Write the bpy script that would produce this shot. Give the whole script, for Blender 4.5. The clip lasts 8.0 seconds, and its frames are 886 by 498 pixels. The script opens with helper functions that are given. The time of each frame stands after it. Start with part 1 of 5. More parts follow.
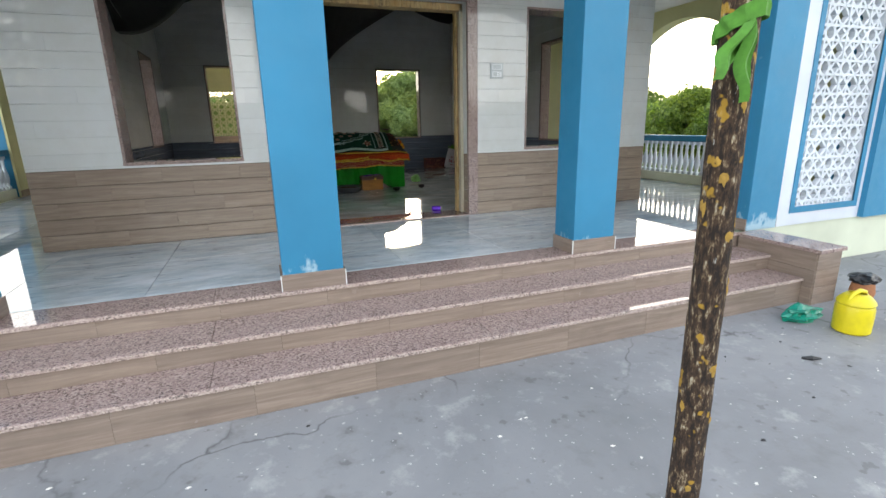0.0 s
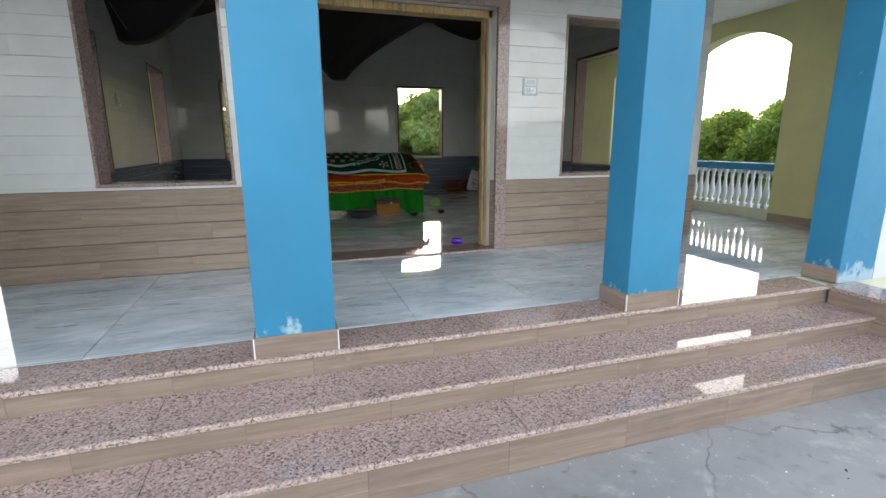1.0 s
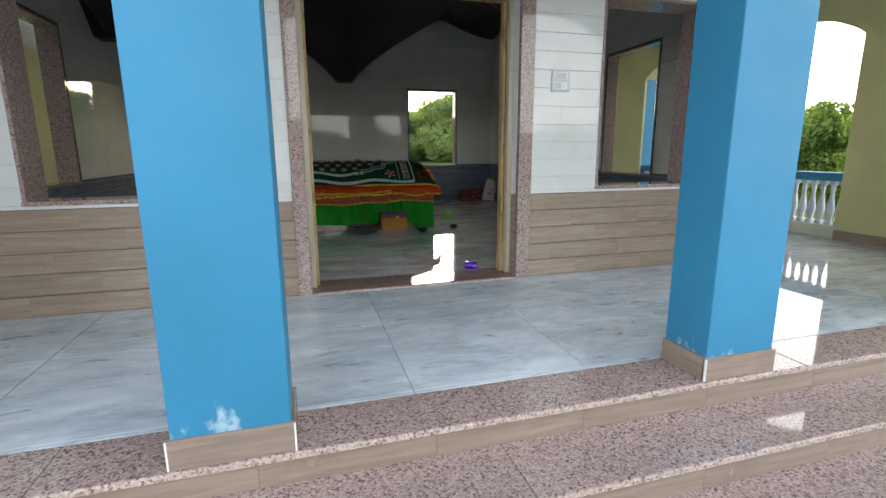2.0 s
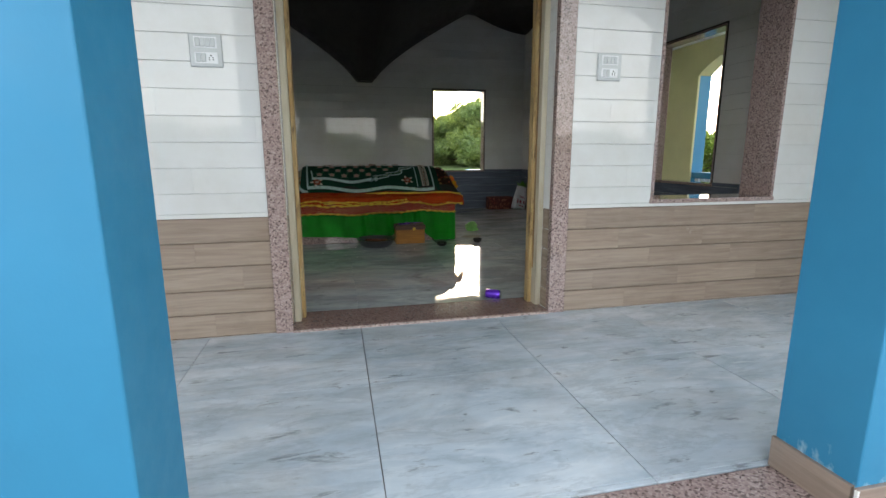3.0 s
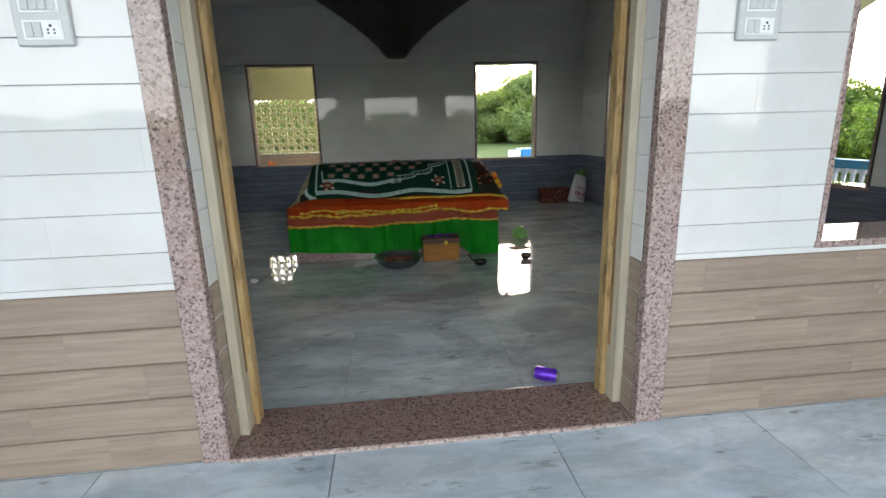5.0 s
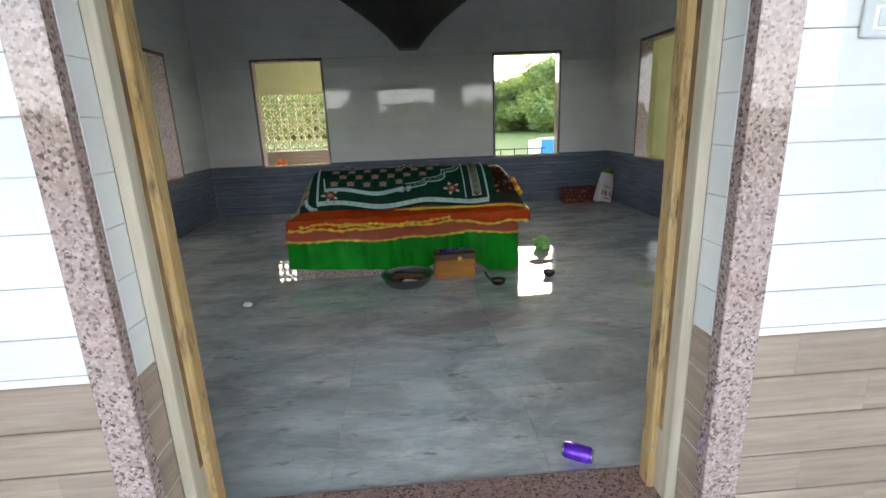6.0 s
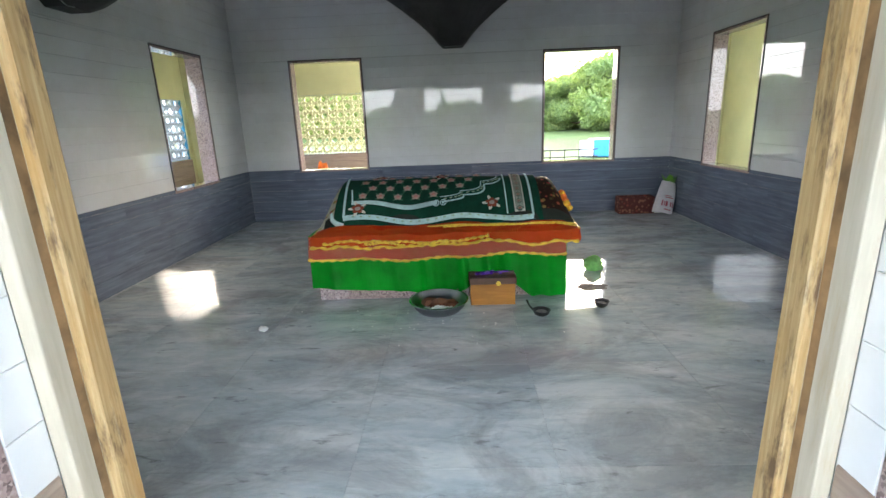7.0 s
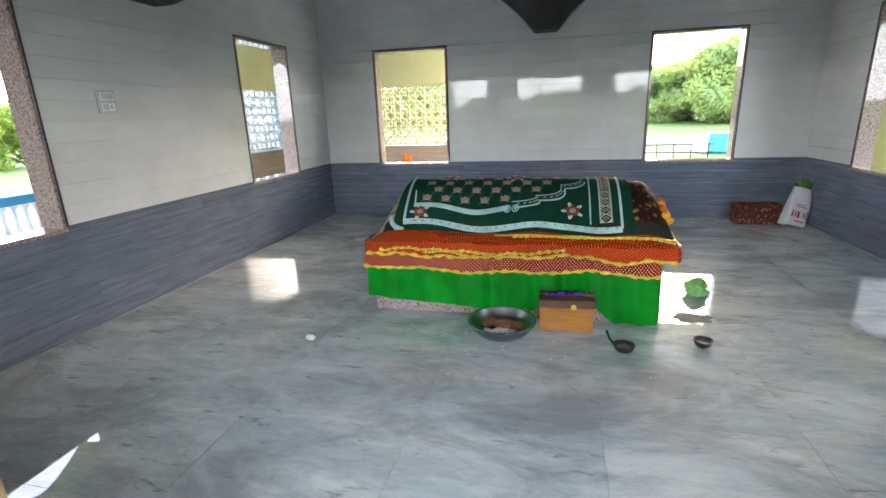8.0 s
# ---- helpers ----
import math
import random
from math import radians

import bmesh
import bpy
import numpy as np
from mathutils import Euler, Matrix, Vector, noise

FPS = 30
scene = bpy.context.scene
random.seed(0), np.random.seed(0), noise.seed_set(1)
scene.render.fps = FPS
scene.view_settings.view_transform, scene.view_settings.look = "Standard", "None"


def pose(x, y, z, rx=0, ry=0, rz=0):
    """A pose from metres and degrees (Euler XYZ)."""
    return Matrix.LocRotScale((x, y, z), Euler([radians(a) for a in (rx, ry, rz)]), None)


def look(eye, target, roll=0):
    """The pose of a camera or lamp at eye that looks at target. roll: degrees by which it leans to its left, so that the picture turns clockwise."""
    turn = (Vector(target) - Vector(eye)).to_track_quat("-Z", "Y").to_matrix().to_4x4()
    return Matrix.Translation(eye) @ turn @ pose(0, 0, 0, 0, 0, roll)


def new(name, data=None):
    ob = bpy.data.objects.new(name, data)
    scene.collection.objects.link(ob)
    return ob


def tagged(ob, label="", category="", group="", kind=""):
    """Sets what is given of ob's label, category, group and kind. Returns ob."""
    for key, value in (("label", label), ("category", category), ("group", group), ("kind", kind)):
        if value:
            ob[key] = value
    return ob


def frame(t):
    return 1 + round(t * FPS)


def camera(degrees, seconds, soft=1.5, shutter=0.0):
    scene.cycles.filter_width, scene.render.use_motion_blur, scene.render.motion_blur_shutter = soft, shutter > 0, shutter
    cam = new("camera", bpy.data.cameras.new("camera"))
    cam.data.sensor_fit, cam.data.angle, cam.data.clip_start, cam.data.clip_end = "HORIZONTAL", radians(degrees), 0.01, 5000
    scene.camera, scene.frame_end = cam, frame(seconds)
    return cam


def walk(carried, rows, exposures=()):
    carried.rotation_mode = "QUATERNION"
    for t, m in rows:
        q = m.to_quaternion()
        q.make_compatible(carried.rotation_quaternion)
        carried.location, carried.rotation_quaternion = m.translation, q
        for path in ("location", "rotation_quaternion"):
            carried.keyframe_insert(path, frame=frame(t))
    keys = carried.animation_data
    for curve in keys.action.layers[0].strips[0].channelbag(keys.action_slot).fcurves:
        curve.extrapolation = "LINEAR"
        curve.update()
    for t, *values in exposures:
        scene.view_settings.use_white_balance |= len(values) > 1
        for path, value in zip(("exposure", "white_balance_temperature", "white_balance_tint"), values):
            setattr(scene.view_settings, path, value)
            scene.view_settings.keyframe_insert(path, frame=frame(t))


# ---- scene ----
cam = camera(85.7, 8.0)
PATH = [
    (0, (-0.009, 0.101, 1.29), (0.663, 1.917, 0.787), -1.2),
    (0.5, (0.085, 0.421, 1.292), (0.739, 2.253, 0.827), -0.8),
    (1, (0.222, 0.744, 1.313), (0.822, 2.603, 0.885), -0.2),
    (1.5, (0.345, 1.087, 1.298), (0.926, 2.956, 0.889), -0.2),
    (1.7, (0.396, 1.233, 1.312), (0.967, 3.106, 0.906), -0.3),
    (2.8, (0.708, 1.987, 1.314), (1.151, 3.899, 0.93), -0.1),
    (3, (0.762, 2.098, 1.311), (1.184, 4.015, 0.928), -0.1),
    (3.5, (0.89, 2.406, 1.323), (1.275, 4.329, 0.928), -0.1),
    (4, (1.016, 2.708, 1.359), (1.346, 4.638, 0.954), -0.0),
    (4.5, (1.086, 2.944, 1.447), (1.333, 4.878, 1.003), -0.9),
    (4.7, (1.093, 3.036, 1.456), (1.322, 4.97, 0.999), -1.2),
    (6, (1.209, 3.625, 1.592), (1.332, 5.552, 1.071), -2.3),
    (6.5, (1.256, 3.842, 1.644), (1.315, 5.772, 1.124), -2.2),
    (7, (1.306, 4.068, 1.648), (1.237, 5.998, 1.127), -2.3),
    (7.5, (1.37, 4.292, 1.662), (1.138, 6.206, 1.129), -2.0),
    (8, (1.443, 4.506, 1.665), (0.995, 6.378, 1.121), -2.1),
]
EXPOSURES = [(0.0, 1.22, 6620, 10), (1.7, 1.33, 6600, 10), (3.0, 1.44, 6600, 10), (4.2, 1.54, 6650, 10), (5.0, 1.82, 6480, 10), (6.0, 2.25, 6280, 11), (6.6, 2.75, 6150, 12), (7.2, 3.2, 6000, 12), (8.0, 3.38, 6030, 13)]
walk(cam, [(t, look(eye, target, roll)) for t, eye, target, roll in PATH], EXPOSURES)

# ---- sky and sun ----
world = bpy.data.worlds.new("sky")
scene.world = world
world.use_nodes = True
wn = world.node_tree
sky = wn.nodes.new("ShaderNodeTexSky")
sky.sky_type = "NISHITA"
sky.sun_disc = False
sky.sun_elevation, sky.sun_rotation = radians(16), radians(20)
sky.air_density, sky.dust_density, sky.ozone_density = 1.0, 5.0, 1.0
clear = wn.nodes["Background"]
clear.inputs["Strength"].default_value = 0.11
wn.links.new(sky.outputs[0], clear.inputs["Color"])
# bright cloud veil over the whole sky, paler towards the horizon
way = wn.nodes.new("ShaderNodeTexCoord")
axis = wn.nodes.new("ShaderNodeSeparateXYZ")
wn.links.new(way.outputs["Generated"], axis.inputs[0])
fade = wn.nodes.new("ShaderNodeValToRGB")
fade.color_ramp.elements[0].position, fade.color_ramp.elements[0].color = 0.0, (1.0, 0.985, 0.94, 1)
fade.color_ramp.elements[1].position, fade.color_ramp.elements[1].color = 0.8, (0.31, 0.33, 0.355, 1)
wn.links.new(axis.outputs[2], fade.inputs[0])
veil = wn.nodes.new("ShaderNodeBackground")
veil.inputs["Strength"].default_value = 1.45
wn.links.new(fade.outputs[0], veil.inputs["Color"])
both = wn.nodes.new("ShaderNodeAddShader")
wn.links.new(clear.outputs[0], both.inputs[0])
wn.links.new(veil.outputs[0], both.inputs[1])
wn.links.new(both.outputs[0], wn.nodes["World Output"].inputs["Surface"])
sun = new("sun", bpy.data.lights.new("sun", "SUN"))
sun.data.energy, sun.data.angle, sun.data.color = 0.5, radians(25), (1.0, 0.9, 0.76)
sun.matrix_world = look((math.sin(radians(20)) * 20, math.cos(radians(20)) * 20, 5.7), (0, 0, 0))

# ---- main measures ----
GZ = -0.075                    # yard
F = 0.352                      # porch and room floor over the yard
W = 4.74                      # outer face of the front wall
WI = 4.99                      # its inner face
BK = 10.64                     # inner face of the back wall
XL, XR = -1.567, 4.157         # inner faces of the side walls
EL, ER = -1.735, 4.30          # their outer faces
OL, OR, OB, OF = -3.50, 5.98, 12.86, 2.94   # inner faces of the veranda's outer line, and its front
SOFFIT = 2.92
WAIN = 0.996                   # top of the wainscot
PITCH = 0.1275
WAIN_IN = 1.065                # top of the wainscot in the room
SILL, HEAD = 1.02, 2.43
CX = 1.24


# ---- building helpers ----
def wplace(ob):
    v = Vector((0, 0, 0))
    while ob is not None:
        v = v + ob.location
        ob = ob.parent
    return v


def finish(bm, normals=True):
    if normals:
        bmesh.ops.recalc_face_normals(bm, faces=bm.faces)
    me = bpy.data.meshes.new("m")
    bm.to_mesh(me)
    bm.free()
    return me


def smooth(me, on=True):
    me.polygons.foreach_set("use_smooth", [on] * len(me.polygons))


def part(name, bm, material, parent, label="", soft=False, kind=""):
    if parent is not None:
        bmesh.ops.translate(bm, vec=-wplace(parent), verts=bm.verts)
    me = finish(bm)
    if soft:
        smooth(me)
        me.set_sharp_from_angle(angle=radians(40))
    me.materials.append(material)
    ob = new(name, me)
    ob.parent = parent
    if label or kind:
        tagged(ob, label, kind=kind)
    return ob


def thing(name, place, label, category, group=""):
    ob = new(name)
    ob.location = place
    ob.empty_display_size = 0.1
    return tagged(ob, label, category, group)


def structure(name, bm, material, label, category="", soft=False):
    ob = part(name, bm, material, None, "", soft)
    return tagged(ob, label, category or name.split("_")[0], kind="structure")


def box(bm, x0, x1, y0, y1, z0, z1, bevel=0.0, seg=1):
    m = Matrix.LocRotScale(((x0 + x1) / 2, (y0 + y1) / 2, (z0 + z1) / 2), None, (abs(x1 - x0), abs(y1 - y0), abs(z1 - z0)))
    r = bmesh.ops.create_cube(bm, size=1, matrix=m)
    if bevel:
        es = list({e for v in r["verts"] for e in v.link_edges})
        bmesh.ops.bevel(bm, geom=es, offset=bevel, segments=seg, profile=0.5, affect="EDGES")
    return bm


def boxes(*dims, bevel=0.0):
    bm = bmesh.new()
    for d in dims:
        box(bm, *d, bevel=bevel)
    return bm


def lathe(bm, profile, centre, n=16, axis=None, close=True):
    """Turns a profile of (radius, height) round the upright through centre; axis: a matrix that tips it."""
    rings = []
    c = Vector(centre)
    for r, h in profile:
        ring = []
        for k in range(n):
            a = 2 * math.pi * k / n
            p = Vector((r * math.cos(a), r * math.sin(a), h))
            if axis is not None:
                p = axis @ p
            ring.append(bm.verts.new(c + p))
        rings.append(ring)
    for a, b in zip(rings, rings[1:]):
        for k in range(n):
            bm.faces.new((a[k], a[(k + 1) % n], b[(k + 1) % n], b[k]))
    if close:
        bm.faces.new(rings[0][::-1])
        bm.faces.new(rings[-1])
    return bm


def tube(bm, points, radii, n=8):
    pts = [Vector(p) for p in points]
    rings = []
    for i, p in enumerate(pts):
        d = (pts[min(i + 1, len(pts) - 1)] - pts[max(i - 1, 0)]).normalized()
        q = d.to_track_quat("Z", "Y")
        r = radii[i] if isinstance(radii, (list, tuple)) else radii
        rings.append([bm.verts.new(p + q @ Vector((r * math.cos(2 * math.pi * k / n), r * math.sin(2 * math.pi * k / n), 0))) for k in range(n)])
    for a, b in zip(rings, rings[1:]):
        for k in range(n):
            bm.faces.new((a[k], a[(k + 1) % n], b[(k + 1) % n], b[k]))
    bm.faces.new(rings[0][::-1])
    bm.faces.new(rings[-1])
    return bm


def sheet(bm, nu, nv, fn, thick=0.0):
    """A grid of points fn(u, v), u and v from 0 to 1; thick gives it a back side."""
    g = [[bm.verts.new(fn(i / nu, j / nv)) for j in range(nv + 1)] for i in range(nu + 1)]
    fs = [bm.faces.new((g[i][j], g[i + 1][j], g[i + 1][j + 1], g[i][j + 1])) for i in range(nu) for j in range(nv)]
    if thick:
        bmesh.ops.recalc_face_normals(bm, faces=fs)
        bmesh.ops.solidify(bm, geom=fs, thickness=thick)
    return bm


# a side of the building: local u along the wall, w out of the room's side, z up
class Side:
    def __init__(self, along, base, out):
        self.along, self.base, self.out = along, base, out

    def p(self, u, w, z):
        d = self.base + self.out * w
        return Vector((u, d, z)) if self.along == "x" else Vector((d, u, z))

    def box(self, bm, u0, u1, w0, w1, z0, z1, bevel=0.0):
        a, b = self.p(u0, w0, z0), self.p(u1, w1, z1)
        return box(bm, min(a.x, b.x), max(a.x, b.x), min(a.y, b.y), max(a.y, b.y), z0, z1, bevel)


def minus(rect, holes):
    """What is left of a rectangle (u0, u1, z0, z1) outside the holes, as rectangles."""
    left = [rect]
    for h0, h1, g0, g1 in holes:
        nxt = []
        for a0, a1, b0, b1 in left:
            if h1 <= a0 or h0 >= a1 or g1 <= b0 or g0 >= b1:
                nxt.append((a0, a1, b0, b1))
                continue
            if b0 < g0:
                nxt.append((a0, a1, b0, g0))
            if g1 < b1:
                nxt.append((a0, a1, g1, b1))
            c0, c1 = max(b0, g0), min(b1, g1)
            if a0 < h0:
                nxt.append((a0, h0, c0, c1))
            if h1 < a1:
                nxt.append((h1, a1, c0, c1))
        left = nxt
    return [r for r in left if r[1] - r[0] > 0.012 and r[3] - r[2] > 0.012]


def wall_body(side, u0, u1, z0, z1, holes, w0, w1):
    """A wall with openings through it, as one closed mesh."""
    us = sorted({u0, u1, *[h for o in holes for h in o[:2] if u0 < h < u1]})
    zs = sorted({z0, z1, *[h for o in holes for h in o[2:] if z0 < h < z1]})
    full = lambda i, j: (0 <= i < len(us) - 1 and 0 <= j < len(zs) - 1 and not any(
        o[0] <= us[i] and us[i + 1] <= o[1] and o[2] <= zs[j] and zs[j + 1] <= o[3] for o in holes))
    bm = bmesh.new()
    vs = {}

    def v(i, j, k):
        if (i, j, k) not in vs:
            vs[i, j, k] = bm.verts.new(side.p(us[i], (w0, w1)[k], zs[j]))
        return vs[i, j, k]
    for i in range(len(us) - 1):
        for j in range(len(zs) - 1):
            if not full(i, j):
                continue
            for k in (0, 1):
                bm.faces.new((v(i, j, k), v(i + 1, j, k), v(i + 1, j + 1, k), v(i, j + 1, k)))
            for di, dj, a, b in ((-1, 0, (i, j), (i, j + 1)), (1, 0, (i + 1, j), (i + 1, j + 1)), (0, -1, (i, j), (i + 1, j)), (0, 1, (i, j + 1), (i + 1, j + 1))):
                if not full(i + di, j + dj):
                    bm.faces.new((v(*a, 0), v(*b, 0), v(*b, 1), v(*a, 1)))
    return bm


piece_meshes = {}


def piece_mesh(su, sz, th, material, axis, out):
    """A small slab with eased edges, origin at the middle of its back."""
    key = (round(su, 3), round(sz, 3), th, material.name, axis, out)
    if key not in piece_meshes:
        eu, ez = (0.0012, 0.0012) if axis == "z" else (0.0002, min(0.005 if material is M_PLANK else 0.0019, sz * 0.2))
        vs = []
        for w, i in ((0, 0), (th - max(eu, ez) * 0.8, 0), (th, 1)):
            for a, b in ((-1, -1), (1, -1), (1, 1), (-1, 1)):
                u, z = a * (su / 2 - i * eu), b * (sz / 2 - i * ez)
                vs.append({"x": (u, out * w, z), "y": (out * w, u, z), "z": (u, z, out * w)}[axis])
        fs = [(8, 9, 10, 11)]
        for k in range(4):
            n = (k + 1) % 4
            fs += [(k, n, 4 + n, 4 + k), (4 + k, 4 + n, 8 + n, 8 + k)]
        me = bpy.data.meshes.new("piece")
        me.from_pydata(vs, [], fs)
        bm = bmesh.new()
        bm.from_mesh(me)
        bmesh.ops.recalc_face_normals(bm, faces=bm.faces)
        bm.to_mesh(me)
        bm.free()
        me.materials.append(material)
        piece_meshes[key] = me
    return piece_meshes[key]


def piece(name, parent, place, su, sz, th, material, axis, out):
    ob = new(name, piece_mesh(su, sz, th, material, axis, out))
    ob.parent = parent
    ob.location = Vector(place) - wplace(parent)
    return ob


def clad(parent, side, w, out, u0, u1, z0, z1, rows, length, material, name, holes, gap=0.003, shift=0.0, th=0.008, upright=0.0002):
    """Lays courses of strip tiles on a wall's face, cut round the openings."""
    hh = (z1 - z0) / rows
    for r in range(rows):
        off = (shift + r * 0.37 * length) % length
        a = u0 - off
        while a < u1:
            b = a + length
            for q in minus((max(a, u0), min(b, u1), z0 + r * hh, z0 + (r + 1) * hh), holes):
                c = side.p((q[0] + q[1]) / 2, w, (q[2] + q[3]) / 2)
                piece(name, parent, c, q[1] - q[0] - upright, q[3] - q[2] - gap, th, material, side.along, out)
            a = b


# ---- materials ----
def material(name, rough=0.5, metal=0.0, spec=0.5):
    m = bpy.data.materials.new(name)
    m.use_nodes = True
    b = m.node_tree.nodes["Principled BSDF"]
    b.inputs["Roughness"].default_value, b.inputs["Metallic"].default_value = rough, metal
    b.inputs["Specular IOR Level"].default_value = spec
    return m


class Nodes:
    """Short hand for a material's nodes."""
    def __init__(self, m):
        self.t, self.b = m.node_tree, m.node_tree.nodes["Principled BSDF"]

    def add(self, kind, **values):
        n = self.t.nodes.new("ShaderNode" + kind)
        for k, v in values.items():
            if k in n.inputs:
                n.inputs[k].default_value = v
        return n

    def link(self, a, b):
        self.t.links.new(a, b)

    def where(self, scale=(1, 1, 1), spin=(0, 0, 0), own=False):
        g = self.t.nodes.new("ShaderNodeTexCoord").outputs["Object"] if own else self.t.nodes.new("ShaderNodeNewGeometry").outputs["Position"]
        mp = self.add("Mapping")
        mp.inputs["Scale"].default_value, mp.inputs["Rotation"].default_value = scale, spin
        self.link(g, mp.inputs["Vector"])
        return mp.outputs[0]

    def noise(self, at, scale, detail=4.0, rough=0.55, warp=0.0):
        n = self.add("TexNoise", Scale=scale, Detail=detail, Roughness=rough, Distortion=warp)
        self.link(at, n.inputs["Vector"])
        return n.outputs["Fac"]

    def ramp(self, fac, *stops):
        r = self.t.nodes.new("ShaderNodeValToRGB")
        e = r.color_ramp.elements
        while len(e) < len(stops):
            e.new(0.5)
        for k, (p, c) in zip(e, stops):
            k.position, k.color = p, (*c, 1) if len(c) == 3 else c
        self.link(fac, r.inputs[0])
        return r.outputs[0]

    def mix(self, a, b, fac, mode="MIX"):
        n = self.t.nodes.new("ShaderNodeMix")
        n.data_type, n.blend_type = "RGBA", mode
        for v, s in ((fac, n.inputs[0]), (a, n.inputs[6]), (b, n.inputs[7])):
            if isinstance(v, (int, float)):
                s.default_value = v
            elif isinstance(v, tuple):
                s.default_value = (*v, 1)
            else:
                self.link(v, s)
        return n.outputs[2]

    def math(self, op, a, b=0.5):
        n = self.t.nodes.new("ShaderNodeMath")
        n.operation = op
        for v, s in ((a, n.inputs[0]), (b, n.inputs[1])):
            if isinstance(v, (int, float)):
                s.default_value = v
            else:
                self.link(v, s)
        return n.outputs[0]

    def random(self):
        return self.t.nodes.new("ShaderNodeObjectInfo").outputs["Random"]

    def colour(self, c):
        self.link(c, self.b.inputs["Base Color"])

    def rough(self, f):
        self.link(f, self.b.inputs["Roughness"])

    def bump(self, h, strength=0.2, dist=0.002):
        n = self.add("Bump", Strength=strength, Distance=dist)
        self.link(h, n.inputs["Height"])
        self.link(n.outputs[0], self.b.inputs["Normal"])


def grey(v):
    return (v, v, v)


def plain(name, colour, rough=0.5, metal=0.0, scale=20.0, vary=0.12, bump=0.1, dist=0.001):
    m = material(name, rough, metal)
    n = Nodes(m)
    at = n.where(own=True)
    a, b = n.noise(at, scale), n.noise(at, scale * 0.15, 3)
    dark = tuple(c * (1 - vary) for c in colour)
    light = tuple(min(1, c * (1 + vary)) for c in colour)
    n.colour(n.ramp(n.math("ADD", n.math("MULTIPLY", a, 0.5), n.math("MULTIPLY", b, 0.5)), (0.3, dark), (0.7, light)))
    n.rough(n.ramp(b, (0.3, grey(max(0.02, rough - 0.08))), (0.7, grey(min(1, rough + 0.08)))))
    if bump:
        n.bump(a, bump, dist)
    return m


def marble_tile(name, tint=(1, 1, 1), dirt=0.5):
    """Polished tile with drawn-out clouds and streaks, dulled by dried water and grime."""
    m = material(name, 0.07)
    n = Nodes(m)
    g = n.where((0.75, 2.3, 1), (0, 0, 0.06))
    r = n.random()
    sh = n.t.nodes.new("ShaderNodeCombineXYZ")
    n.link(n.math("MULTIPLY", r, 37.0), sh.inputs[0])
    n.link(n.math("MULTIPLY", r, 91.0), sh.inputs[1])
    ad = n.t.nodes.new("ShaderNodeVectorMath")
    n.link(g, ad.inputs[0])
    n.link(sh.outputs[0], ad.inputs[1])
    at = ad.outputs[0]
    cloud = n.noise(at, 2.0, 9, 0.66, 0.4)
    vein = n.noise(at, 2.2, 10, 0.66, 0.5)
    c = n.ramp(cloud, (0.28, (0.33, 0.39, 0.43)), (0.45, (0.46, 0.52, 0.56)), (0.6, (0.58, 0.62, 0.64)), (0.75, (0.70, 0.72, 0.73)))
    v = n.ramp(vein, (0.46, grey(0)), (0.5, grey(0.6)), (0.53, grey(0)))
    c = n.mix(c, (0.27, 0.31, 0.34), n.math("MULTIPLY", v, 0.5))
    w = n.ramp(n.noise(at, 5, 5, 0.6, 1.0), (0.55, grey(0)), (0.7, grey(1)))
    c = n.mix(c, (0.72, 0.73, 0.73), n.math("MULTIPLY", w, 0.4))
    flecks = n.ramp(n.noise(n.where((2.0, 6.5, 1), (0, 0, 0.1)), 2.4, 7, 0.68, 0.5), (0.60, grey(0)), (0.68, grey(0.8)))
    c = n.mix(c, (0.13, 0.135, 0.14), n.math("MULTIPLY", flecks, 0.85))
    grime = n.ramp(n.noise(n.where((1.0, 1.7, 1)), 1.3, 8, 0.7, 0.8), (0.45, grey(0)), (0.60, grey(dirt)))
    c = n.mix(c, tint, 1.0, "MULTIPLY")
    c = n.mix(c, (0.23, 0.23, 0.22), grime)
    c = n.mix(c, (0.07, 0.065, 0.06), n.ramp(n.noise(n.where((1, 1.6, 1)), 7.0, 6, 0.7), (0.68, grey(0)), (0.74, grey(0.6))))
    dust = n.noise(n.where(), 3.0, 6, 0.65)
    c = n.mix(c, (0.45, 0.42, 0.38), n.math("MULTIPLY", n.ramp(dust, (0.5, grey(0)), (0.8, grey(1))), 0.35))
    n.colour(c)
    n.rough(n.ramp(dust, (0.35, grey(0.008)), (0.62, grey(0.035)), (0.8, grey(0.14))))
    n.bump(n.math("ADD", n.noise(n.where(), 2.2, 2), n.math("MULTIPLY", n.noise(n.where((1, 2.2, 1)), 16.0, 4), 0.12)), 0.02, 0.01)
    return m


